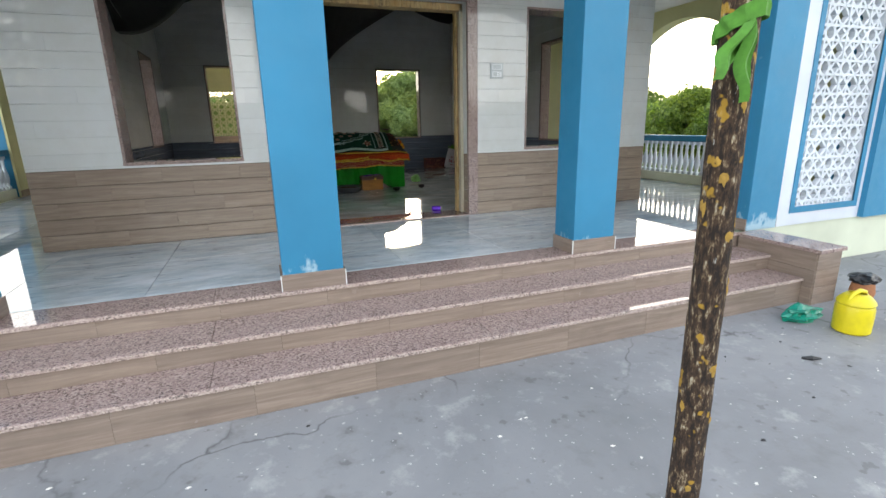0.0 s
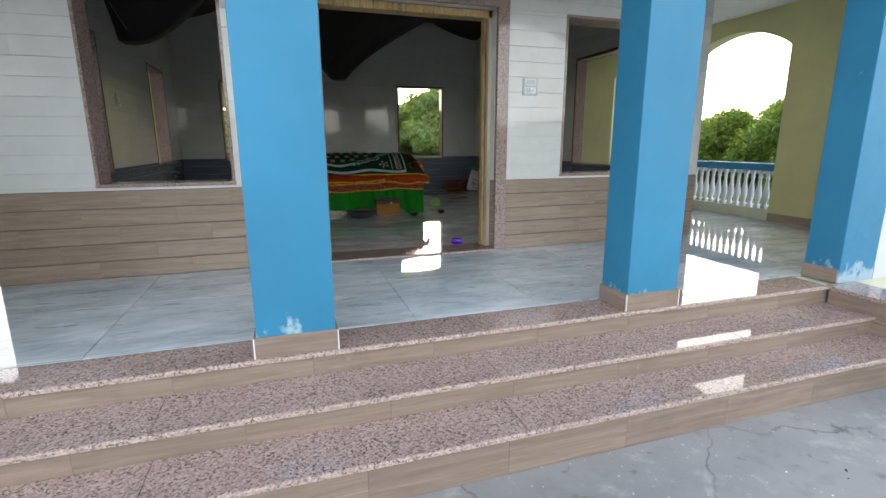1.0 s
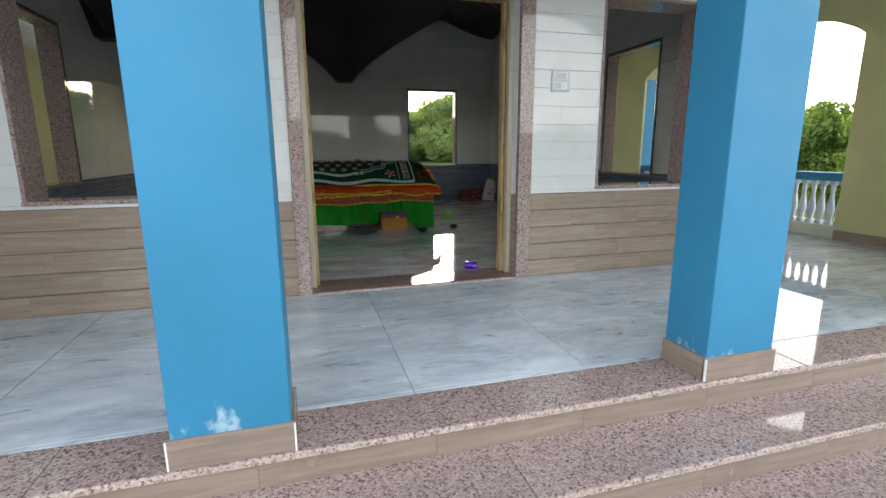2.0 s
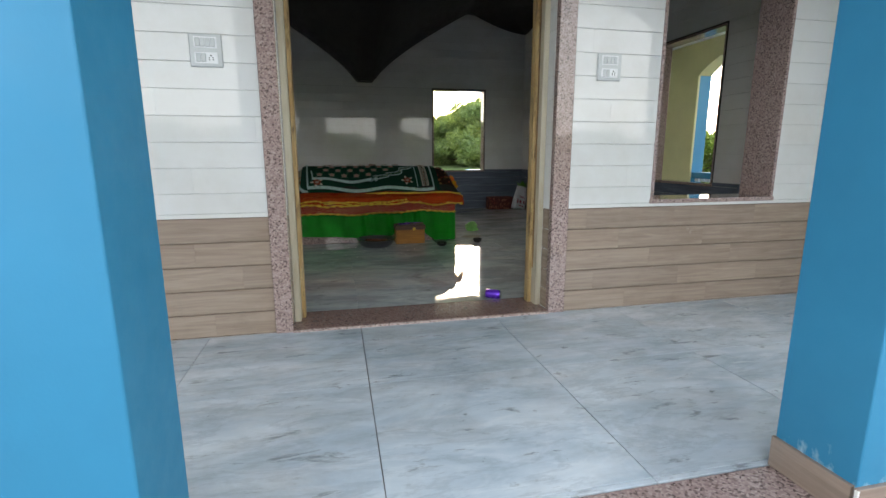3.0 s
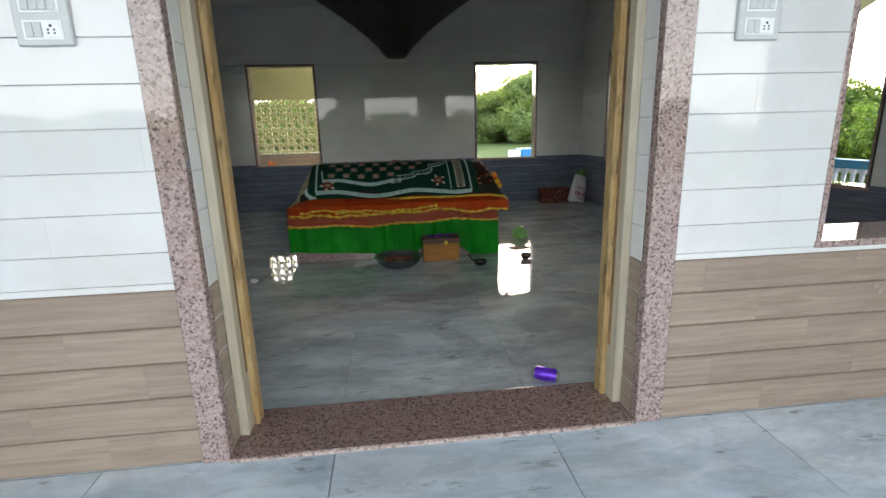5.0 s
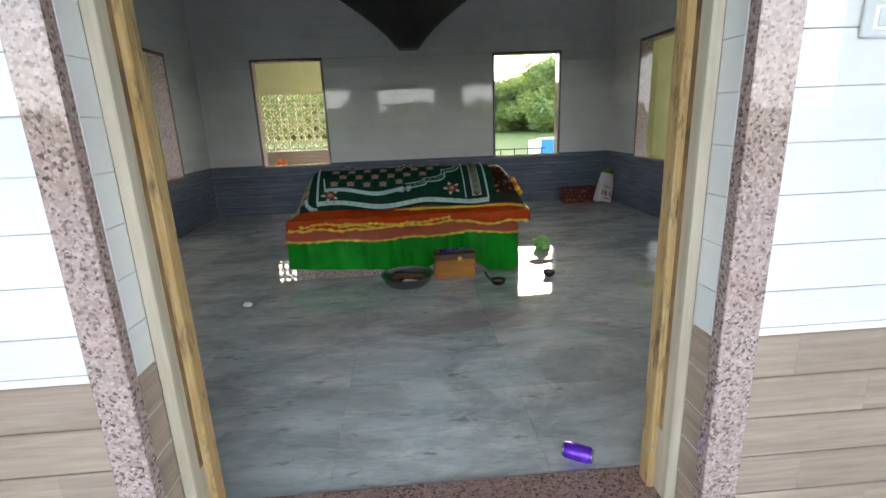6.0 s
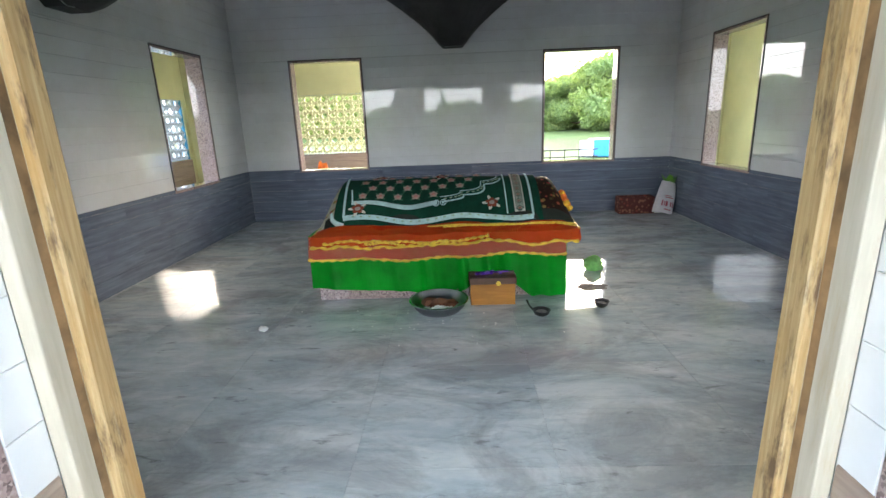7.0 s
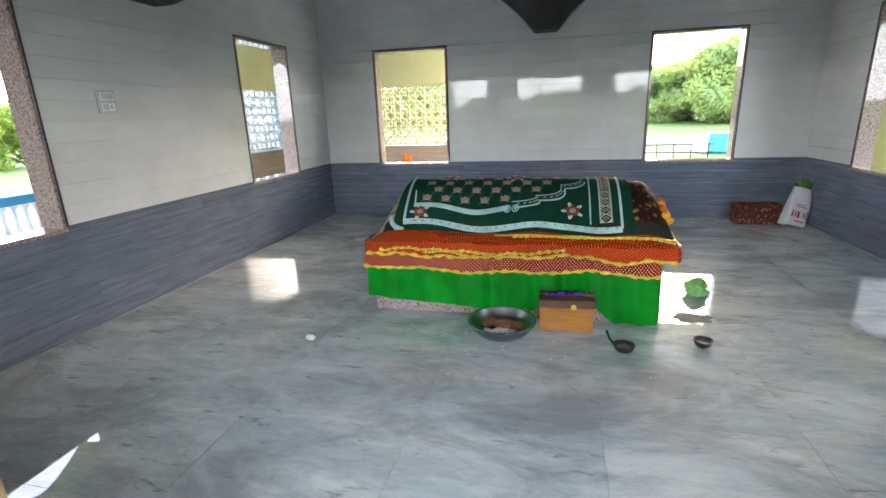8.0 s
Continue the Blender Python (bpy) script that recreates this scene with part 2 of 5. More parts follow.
def granite(name, tint=(1, 1, 1), rough=0.1):
    m = material(name, rough)
    n = Nodes(m)
    at = n.where()
    vo = n.add("TexVoronoi", Scale=138.0)
    n.link(at, vo.inputs["Vector"])
    s = n.t.nodes.new("ShaderNodeSeparateColor")
    n.link(vo.outputs["Color"], s.inputs[0])
    t = lambda c: tuple(a * b for a, b in zip(c, tint))
    c = n.ramp(s.outputs[0], (0.0, t((0.035, 0.028, 0.026))), (0.12, t((0.11, 0.086, 0.08))), (0.24, t((0.28, 0.212, 0.20))), (0.65, t((0.375, 0.295, 0.275))), (1.0, t((0.50, 0.43, 0.39))))
    big = n.noise(at, 7.0, 5)
    c = n.mix(c, t((0.33, 0.255, 0.24)), n.ramp(big, (0.35, grey(0.15)), (0.75, grey(0.5))))
    n.colour(c)
    n.rough(n.ramp(n.noise(at, 4.0, 5), (0.35, grey(rough)), (0.75, grey(rough * 1.5 + 0.04))))
    return m


def wood_tile(name, dark, light, rough=0.25, grain=1.0, upright=False):
    """Ceramic plank with printed wood grain running along it."""
    m = material(name, rough)
    n = Nodes(m)
    r = n.random()
    at = n.where((60, 60, 1.6) if upright else (2.2, 2.2, 34 * grain))
    sh = n.t.nodes.new("ShaderNodeCombineXYZ")
    n.link(n.math("MULTIPLY", r, 53.0), sh.inputs[0])
    n.link(n.math("MULTIPLY", r, 17.0), sh.inputs[2])
    ad = n.t.nodes.new("ShaderNodeVectorMath")
    n.link(at, ad.inputs[0])
    n.link(sh.outputs[0], ad.inputs[1])
    a = n.noise(ad.outputs[0], 1.1, 7, 0.62, 0.6)
    c = n.ramp(a, (0.28, dark), (0.52, tuple((x + y) / 2 for x, y in zip(dark, light))), (0.72, light))
    c = n.mix(c, n.mix(c, (1.12, 1.11, 1.09), 1.0, "MULTIPLY"), r)
    soil = n.noise(n.where(), 3.5, 6, 0.65)
    c = n.mix(c, tuple(x * 0.7 for x in dark), n.math("MULTIPLY", n.ramp(soil, (0.52, grey(0)), (0.8, grey(1))), 0.35))
    n.colour(c)
    n.rough(n.ramp(soil, (0.3, grey(rough - 0.08)), (0.8, grey(rough + 0.12))))
    n.bump(a, 0.08, 0.002)
    return m


def glazed(name, colour, rough=0.018):
    """Glazed wall strip, slightly wavy, with dust."""
    m = material(name, rough)
    n = Nodes(m)
    at = n.where()
    a = n.noise(at, 2.0, 6, 0.65)
    c = n.mix(colour, tuple(x * y for x, y in zip(colour, (0.86, 0.84, 0.80))), n.ramp(a, (0.42, grey(0)), (0.8, grey(1))))
    c = n.mix(c, n.mix(c, (0.94, 0.945, 0.95), 1.0, "MULTIPLY"), n.random())
    n.colour(c)
    n.rough(n.ramp(a, (0.35, grey(rough * 0.5)), (0.8, grey(rough + 0.03))))
    n.bump(n.noise(at, 4.0, 2), 0.012, 0.004)
    return m


def paint(name, colour, rough=0.55, wear=(0.75, 0.8, 0.82), worn=0.72, spread=0.25):
    """Wall paint, rolled on, with faded patches and chips."""
    m = material(name, rough)
    n = Nodes(m)
    at = n.where()
    fine, mid, big = n.noise(at, 130.0, 3), n.noise(at, 9.0, 6, 0.65), n.noise(at, 1.1, 4)
    c = n.mix(tuple(x * 0.86 for x in colour), tuple(min(1, x * 1.1) for x in colour), n.ramp(big, (0.3, grey(0)), (0.7, grey(1))))
    c = n.mix(c, wear, n.math("MULTIPLY", n.ramp(mid, (worn, grey(0)), (worn + 0.06, grey(1))), spread))
    n.colour(c)
    n.rough(n.ramp(mid, (0.3, grey(rough - 0.1)), (0.7, grey(rough + 0.1))))
    n.bump(n.math("ADD", fine, mid), 0.12, 0.002)
    return m


def concrete(name):
    m = material(name, 0.75)
    n = Nodes(m)
    at = n.where()
    big, mid, fine = n.noise(at, 0.8, 6, 0.6, 0.5), n.noise(at, 5.5, 7, 0.65), n.noise(at, 70, 4)
    c = n.ramp(big, (0.3, (0.205, 0.21, 0.22)), (0.5, (0.275, 0.28, 0.295)), (0.7, (0.35, 0.35, 0.355)))
    c = n.mix(c, (0.20, 0.20, 0.20), n.ramp(mid, (0.54, grey(0)), (0.68, grey(0.6))))
    c = n.mix(c, (0.52, 0.52, 0.51), n.ramp(mid, (0.28, grey(0.5)), (0.42, grey(0))))
    c = n.mix(c, (0.2, 0.2, 0.2), n.ramp(fine, (0.62, grey(0)), (0.75, grey(0.35))))
    spot = n.ramp(n.noise(at, 11.0, 3, 0.5), (0.66, grey(0)), (0.70, grey(0.55)))
    c = n.mix(c, (0.15, 0.15, 0.15), spot)
    c = n.mix(c, (0.60, 0.60, 0.59), n.ramp(n.noise(at, 38.0, 2, 0.5), (0.70, grey(0)), (0.74, grey(0.7))))
    vo = n.add("TexVoronoi", Scale=1.6)
    vo.feature = "DISTANCE_TO_EDGE"
    wobble = n.t.nodes.new("ShaderNodeVectorMath")
    nz = n.add("TexNoise", Scale=2.5, Detail=6.0)
    n.link(at, nz.inputs["Vector"])
    wobble.operation = "MULTIPLY_ADD"
    n.link(nz.outputs["Color"], wobble.inputs[0])
    wobble.inputs[1].default_value = (0.45, 0.45, 0)
    n.link(at, wobble.inputs[2])
    flat = n.add("Mapping")
    flat.inputs["Scale"].default_value = (0.45, 0.45, 0.0)
    n.link(wobble.outputs[0], flat.inputs["Vector"])
    n.link(flat.outputs[0], vo.inputs["Vector"])
    crack = n.ramp(vo.outputs["Distance"], (0.0, grey(1)), (0.006, grey(0)))
    crack = n.math("MULTIPLY", crack, n.ramp(n.noise(at, 0.9, 3), (0.44, grey(0)), (0.54, grey(0.8))))
    c = n.mix(c, (0.09, 0.09, 0.09), crack)
    n.colour(c)
    n.bump(n.math("SUBTRACT", n.math("ADD", mid, n.math("MULTIPLY", fine, 0.5)), crack), 0.35, 0.004)
    return m


def leaf_material(name, dark, light):
    m = material(name, 0.5)
    n = Nodes(m)
    isl = n.t.nodes.new("ShaderNodeNewGeometry").outputs["Random Per Island"]
    at = n.where()
    c = n.ramp(isl, (0.0, dark), (0.6, tuple((a + b) / 2 for a, b in zip(dark, light))), (1.0, light))
    c = n.mix(c, n.mix(c, (1.25, 1.1, 0.7), 1.0, "MULTIPLY"), n.ramp(n.noise(at, 0.5, 3), (0.4, grey(0)), (0.65, grey(0.8))))
    n.colour(c)
    glow = n.t.nodes.new("ShaderNodeBsdfTranslucent")
    n.link(n.mix(c, (1.3, 1.4, 0.8), 1.0, "MULTIPLY"), glow.inputs["Color"])
    both_sides = n.t.nodes.new("ShaderNodeMixShader")
    both_sides.inputs[0].default_value = 0.5
    n.link(n.b.outputs[0], both_sides.inputs[1])
    n.link(glow.outputs[0], both_sides.inputs[2])
    n.link(both_sides.outputs[0], n.t.nodes["Material Output"].inputs["Surface"])
    return m


M_FLOOR = marble_tile("polished_marble_tile", (1.12, 1.16, 1.2), 0.25)
M_FLOOR_IN = marble_tile("dusty_marble_tile", (1.05, 1.03, 0.96), 0.55)
M_GROUT = plain("grout", (0.20, 0.20, 0.20), 0.8)
M_GRANITE = granite("pink_granite", (1.03, 0.97, 0.96), 0.018)
M_NOSING = granite("rough_granite_edge", (1.25, 1.25, 1.2), 0.5)
# same granite for the threshold, the dark room's reflection put into its tint
M_GRANITE_D = granite("dimmed_granite", (0.68, 0.58, 0.55), 0.03)
M_PLANK = wood_tile("wood_look_tile", (0.24, 0.18, 0.14), (0.37, 0.29, 0.23), 0.2)
M_SLATE = wood_tile("slate_blue_tile", (0.095, 0.112, 0.15), (0.185, 0.215, 0.275), 0.088)
M_RISER = wood_tile("riser_tile", (0.20, 0.152, 0.125), (0.315, 0.25, 0.205), 0.2)
M_WHITE = glazed("white_glazed_strip", (0.76, 0.765, 0.76))
M_BED = plain("brown_grout", (0.13, 0.10, 0.08), 0.85)
M_BEAD = plain("dark_edge_bead", (0.035, 0.03, 0.028), 0.6)
M_JOINT = plain("pale_joint", (0.58, 0.58, 0.57), 0.85)
M_BLUE = paint("blue_paint", (0.024, 0.212, 0.385))
M_PILLAR = paint("blue_pillar_paint", (0.024, 0.212, 0.385))
pn = Nodes(M_PILLAR)
p_at = pn.where()
p_z = pn.t.nodes.new("ShaderNodeSeparateXYZ")
pn.link(p_at, p_z.inputs[0])
chip = pn.math("SUBTRACT", pn.noise(pn.where((1, 1, 0.6)), 13.0, 5, 0.6), pn.math("MULTIPLY", pn.math("SUBTRACT", p_z.outputs[2], F + 0.08), 2.0))
chip = pn.ramp(chip, (0.43, grey(0)), (0.55, grey(0.6)))
pn.colour(pn.mix(pn.b.inputs["Base Color"].links[0].from_socket, (0.52, 0.66, 0.72), chip))
M_YELLOW = paint("pale_yellow_paint", (0.60, 0.58, 0.30), 0.6, (0.7, 0.68, 0.5))
M_CREAM = paint("cream_paint", (0.66, 0.70, 0.56), 0.6)
M_PLASTER = paint("white_plaster", (0.66, 0.71, 0.78), 0.6)
M_JALI = paint("white_lattice_paint", (0.64, 0.69, 0.75), 0.6)
M_CEIL = paint("white_ceiling_paint", (0.80, 0.80, 0.78), 0.7)
# near-black base colour for the whole vault and ceiling
M_BLACK = paint("black_vault_surface", (0.022, 0.022, 0.023), 0.6, (0.08, 0.08, 0.08))
M_TIMBER = material("raw_timber", 0.55)
tn = Nodes(M_TIMBER)
t_fine, t_run = tn.noise(tn.where((1, 1, 0.04)), 140.0, 5, 0.6), tn.noise(tn.where((1, 1, 0.16)), 16.0, 6, 0.65)
t_c = tn.ramp(t_fine, (0.3, (0.36, 0.23, 0.09)), (0.55, (0.47, 0.33, 0.15)), (0.75, (0.56, 0.44, 0.25)))
t_c = tn.mix(t_c, (0.40, 0.23, 0.07), tn.ramp(t_run, (0.5, grey(0)), (0.66, grey(0.75))))
t_c = tn.mix(t_c, (0.10, 0.055, 0.025), tn.ramp(tn.noise(tn.where((1, 1, 0.22)), 24.0, 5, 0.7), (0.52, grey(0)), (0.66, grey(0.9))))
tn.colour(t_c)
tn.bump(t_fine, 0.25, 0.002)
M_CREAMWOOD = material("cream_primed_timber", 0.5)
cw = Nodes(M_CREAMWOOD)
cw_run = cw.noise(cw.where((1, 1, 0.10)), 30.0, 5, 0.6)
cw_c = cw.ramp(cw_run, (0.3, (0.42, 0.37, 0.27)), (0.6, (0.54, 0.49, 0.38)), (0.8, (0.60, 0.55, 0.45)))
cw.colour(cw.mix(cw_c, (0.42, 0.31, 0.16), cw.ramp(cw.noise(cw.where((1, 1, 0.2)), 18.0, 6, 0.7), (0.58, grey(0)), (0.75, grey(0.6)))))
cw.bump(cw_run, 0.1, 0.002)
M_STAINED = plain("stained_timber", (0.25, 0.15, 0.065), 0.7, 0.0, 16.0, 0.75, 0.3, 0.002)
M_YARD = concrete("yard_concrete")
M_LEAF = leaf_material("leaves", (0.09, 0.16, 0.03), (0.30, 0.40, 0.09))
# hill leaves: distance haze is mixed into the colour, paler and greyer
M_LEAF_HAZED = leaf_material("hazed_hill_leaves", (0.15, 0.22, 0.09), (0.30, 0.38, 0.17))
M_LEAF_D = leaf_material("dark_leaves", (0.05, 0.10, 0.02), (0.20, 0.29, 0.06))
M_BARK = plain("bark", (0.13, 0.09, 0.06), 0.9, scale=14, vary=0.4, bump=0.6, dist=0.01)

# ---- ground ----
def grass_ground():
    m = material("grassy_earth", 0.9)
    n = Nodes(m)
    at = n.where()
    c = n.ramp(n.noise(at, 0.35, 6, 0.6), (0.3, (0.06, 0.10, 0.02)), (0.6, (0.085, 0.13, 0.028)), (0.8, (0.12, 0.14, 0.045)))
    c = n.mix(c, (0.06, 0.10, 0.022), n.ramp(n.noise(at, 9.0, 6, 0.7), (0.5, grey(0)), (0.75, grey(0.7))))
    n.colour(c)
    n.bump(n.noise(at, 25.0, 5), 0.6, 0.03)
    return m


bm = bmesh.new()


def land(u, v):
    x, y = -900 + 1800 * u, -900 + 1800 * v
    return Vector((x, y, -0.14 + 1.6 * max(0.0, min(1.0, (y - 20) / 40)) ** 2))


sheet(bm, 120, 120, land)
structure("ground", bm, grass_ground(), "grassy green earth around the shrine", "ground")
bm = boxes((-9, 9.5, -14, 15.5, -0.4, GZ))
structure("yard", bm, M_YARD, "cracked grey concrete yard with stains", "pavement")

# ---- plinth, steps ----
BX0, BX1 = -1.52, 3.72        # between the cheek blocks
bm = boxes((OL - 0.3, OR + 0.3, 3.0, OB + 0.3, GZ + 0.004, F - 0.012))
plinth = structure("plinth", bm, M_CREAM, "cream painted plinth under the veranda", "plinth")
NOSES = ((2.93, F), (2.635, F - 0.117), (2.36, F - 0.234))
steps = structure("steps", boxes((BX0 - 0.1, BX1 + 0.1, 2.3715, 3.0, GZ + 0.004, F - 0.26), (BX0 - 0.1, BX1 + 0.1, 2.6465, 3.0, GZ + 0.004, F - 0.143), (BX0 - 0.1, BX1 + 0.1, 2.9415, 3.02, GZ + 0.004, F - 0.026)),
                  M_BED, "three low steps clad in granite and wood-look tile", "steps")
for k, (y, z) in enumerate(NOSES):
    y2 = 3.195 if k == 0 else NOSES[k - 1][0] + 0.05
    cuts = [BX0, -0.35, 1.13, 2.62, BX1]
    for a, b in zip(cuts, cuts[1:]):
        bm = bmesh.new()
        box(bm, a + 0.0008, b - 0.0008, y, y2 - 0.002, z - 0.024, z, 0.004, 2)
        t = part("tread", bm, M_GRANITE, steps, "speckled pink granite tread")
        bm = bmesh.new()
        box(bm, a + 0.0008, b - 0.0008, y - 0.003, y + 0.004, z - 0.023, z - 0.0045, 0.001)
        part("nosing", bm, M_NOSING, t, "pale rough-sawn front edge")
    xs = BX0 + (0.0, 0.31, 0.16)[k] - 0.6
    z0 = GZ if k == 2 else NOSES[k + 1][1]
    while xs < BX1:
        a, b = max(xs, BX0), min(xs + 0.6, BX1)
        if b - a > 0.03:
            piece("riser_tile", steps, ((a + b) / 2, y + 0.026, (z0 + z - 0.024) / 2), b - a - 0.0015, z - 0.024 - z0, 0.016, M_RISER, "x", -1)
        xs += 0.6
for side_x, sgn in ((BX1, 1), (BX0, -1)):
    blk = thing("step_cheek", (side_x + sgn * 0.14, 2.6, GZ), "low tiled cheek block with a granite top beside the steps", "step block", "cheek blocks of the steps")
    xa, xb = sorted((side_x, side_x + sgn * 0.27))
    part("core", boxes((xa + 0.012, xb - 0.012, 2.30, 2.93, GZ, F - 0.028)), M_GROUT, blk)
    bm = bmesh.new()
    box(bm, xa - 0.012, xb + 0.012, 2.265, 2.945, F - 0.026, F + 0.002, 0.004, 2)
    part("top_slab", bm, M_GRANITE, blk, "speckled pink granite slab")
    for r in range(3):
        z0, z1 = GZ + r * 0.1335, GZ + (r + 1) * 0.1335
        piece("plank", blk, ((xa + xb) / 2, 2.30, (z0 + z1) / 2), xb - xa - 0.014, z1 - z0 - 0.002, 0.014, M_RISER, "x", -1)
        for xx, o in ((xa + 0.012, -1), (xb - 0.012, 1)):
            piece("plank", blk, (xx, 2.61, (z0 + z1) / 2), 0.63, z1 - z0 - 0.002, 0.014, M_RISER, "y", o)

# ---- floors ----
floor = structure("floor", boxes((OL + 0.0, OR - 0.0, 3.198, OB, F - 0.011, F - 0.007)), M_GROUT, "glossy grey-white marble tile floor", "floor")

structure("floor_room", boxes((XL, XR, WI, BK, F - 0.0069, F - 0.003)), M_JOINT, "pale grouted bed of the room floor", "floor")

# ---- main room walls ----
S_FRONT = Side("x", W, 1)
S_BACK = Side("x", BK, 1)
S_LEFT = Side("y", XL, -1)
S_RIGHT = Side("y", XR, 1)
DOOR = (0.49, 2.01, F, 2.44)
WIN_F = [(-1.07, -0.155, SILL, HEAD), (2.67, 3.59, SILL, HEAD)]
WIN_B = [(-0.842, 0.104, 1.03, 2.457), (2.458, 3.416, 1.03, 2.457)]
WIN_S = [(5.92, 6.85, 1.03, 2.45), (8.85, 9.78, 1.03, 2.45)]
TOP = 4.0
wall_front = structure("wall_front", wall_body(S_FRONT, EL + 0.008, ER - 0.008, F - 0.01, TOP, [(DOOR[0], DOOR[1], F - 0.01, DOOR[3]), *WIN_F], 0.008, WI - W - 0.008), M_JOINT, "front wall clad in white strip tile over a wood-look wainscot", "wall")
wall_back = structure("wall_back", wall_body(S_BACK, EL + 0.008, ER - 0.008, F - 0.01, TOP, WIN_B, 0.008, 0.15), M_JOINT, "back wall clad in white strip tile over a slate-blue wainscot", "wall")
wall_left = structure("wall_left", wall_body(S_LEFT, WI - 0.008, BK + 0.008, F - 0.01, TOP, WIN_S, 0.008, XL - EL - 0.008), M_JOINT, "side wall clad in white strip tile over a slate-blue wainscot", "wall")
wall_right = structure("wall_right", wall_body(S_RIGHT, WI - 0.008, BK + 0.008, F - 0.01, TOP, WIN_S, 0.008, ER - XR - 0.008), M_JOINT, "side wall clad in white strip tile over a slate-blue wainscot", "wall")


def lining(name, side, hole, w0, w1, edge=0.022):
    """Granite lining all round a window opening."""
    u0, u1, z0, z1 = hole
    ob = thing(name, side.p((u0 + u1) / 2, (w0 + w1) / 2, z0), "unglazed window opening lined with speckled pink granite", "window")
    ob["kind"] = "structure"
    for nm, d in (("window_sill", (u0 - 0.004, u1 + 0.004, w0 - 0.006, w1 + 0.006, z0 - 0.004, z0 + edge)), ("lintel", (u0, u1, w0, w1, z1 - edge, z1)),
                  ("jamb", (u0, u0 + edge, w0, w1, z0 + edge, z1 - edge)), ("jamb", (u1 - edge, u1, w0, w1, z0 + edge, z1 - edge))):
        bm = bmesh.new()
        side.box(bm, *d, 0.002)
        part(nm, bm, M_GRANITE, ob)
    if side is not S_FRONT:
        for d in ((u0 - 0.009, u1 + 0.009, z1, z1 + 0.010), (u0 - 0.009, u0, z0 + 0.03, z1), (u1, u1 + 0.009, z0 + 0.03, z1)):
            bm = bmesh.new()
            side.box(bm, d[0], d[1], -0.0075, 0.006, d[2], d[3])
            part("edge_bead", bm, M_BEAD, ob, "dark sealed edge round the opening")
    return ob


k = 0
for side, holes, w1 in ((S_FRONT, WIN_F, WI - W), (S_BACK, WIN_B, 0.16), (S_LEFT, WIN_S, XL - EL), (S_RIGHT, WIN_S, ER - XR)):
    for hole in holes:
        k += 1
        lining("window_%d" % k, side, hole, -0.004, w1 + 0.004)

# ---- doorway ----
door = thing("door_1", (CX, W, F), "open doorway with granite surround and raw timber frame, no leaf", "doorway")
door["kind"] = "structure"
for a, b in ((0.402, 0.493), (2.007, 2.113)):
    bm = bmesh.new()
    box(bm, a, b, W - 0.014, W + 0.03, F, 2.60, 0.003)
    part("granite_surround", bm, M_GRANITE, door, "speckled pink granite surround")
bm = bmesh.new()
box(bm, 0.4935, 2.0065, W - 0.014, W + 0.03, 2.437, 2.60, 0.003)
part("granite_surround", bm, M_GRANITE, door, "speckled pink granite surround")
bm = bmesh.new()
box(bm, 0.49, 2.01, W - 0.02, 5.03, F - 0.004, F + 0.016, 0.004, 2)
sill_stone = part("threshold", bm, M_GRANITE_D, door, "pink granite threshold, colour darkened for the dark room it mirrors")
part("front_edge", boxes((0.494, 2.006, W - 0.0245, W - 0.0195, F - 0.001, F + 0.011)), M_NOSING, sill_stone, "pale sawn front edge")
for sgn, x in ((1, 0.494), (-1, 2.006)):
    bm = bmesh.new()
    pts = [(0.0345, 4.923), (0.050, 4.923), (0.055, 4.929), (0.055, 4.982), (0.050, 4.99), (0.0345, 4.99)]
    lo = [bm.verts.new((x + sgn * a, b, F + 0.016)) for a, b in pts]
    hi = [bm.verts.new((x + sgn * a, b, 2.44)) for a, b in pts]
    for i in range(len(pts)):
        j = (i + 1) % len(pts)
        bm.faces.new((lo[i], lo[j], hi[j], hi[i]))
    bm.faces.new(lo)
    bm.faces.new(hi)
    post = part("door_frame_post", bm, M_TIMBER, door, "raw ochre timber post with dark stains")
    xa, xb = sorted((x, x + sgn * 0.034))
    part("painted_strip", box(bmesh.new(), xa, xb, 4.853, 4.99, F + 0.016, 2.44, 0.003, 2), M_CREAMWOOD, post, "cream primed outer strip of the frame")
    part("rebate", boxes((min(x + sgn * 0.0332, x + sgn * 0.0345), max(x + sgn * 0.0332, x + sgn * 0.0345), 4.900, 4.9215, F + 0.25, 2.37)), M_STAINED, post, "dark stained rebate")
bm = boxes((0.494, 2.006, 4.853, 4.99, 2.375, 2.437), bevel=0.003)
part("door_frame_head", bm, M_TIMBER, door, "raw yellowish timber head")

# ---- dark vault over the room ----
def arch_height(d, half):
    """Springing line of the vault at distance d from the wall's middle."""
    apex = 0.62 * half
    lo, hi = 2.53, 3.70
    if d < 0.15:
        return lo
    if d < apex:
        return lo + (hi - lo) * ((d - 0.15) / (apex - 0.15)) ** 0.75
    return hi - 0.28 * ((d - apex) / (half - apex)) ** 1.4


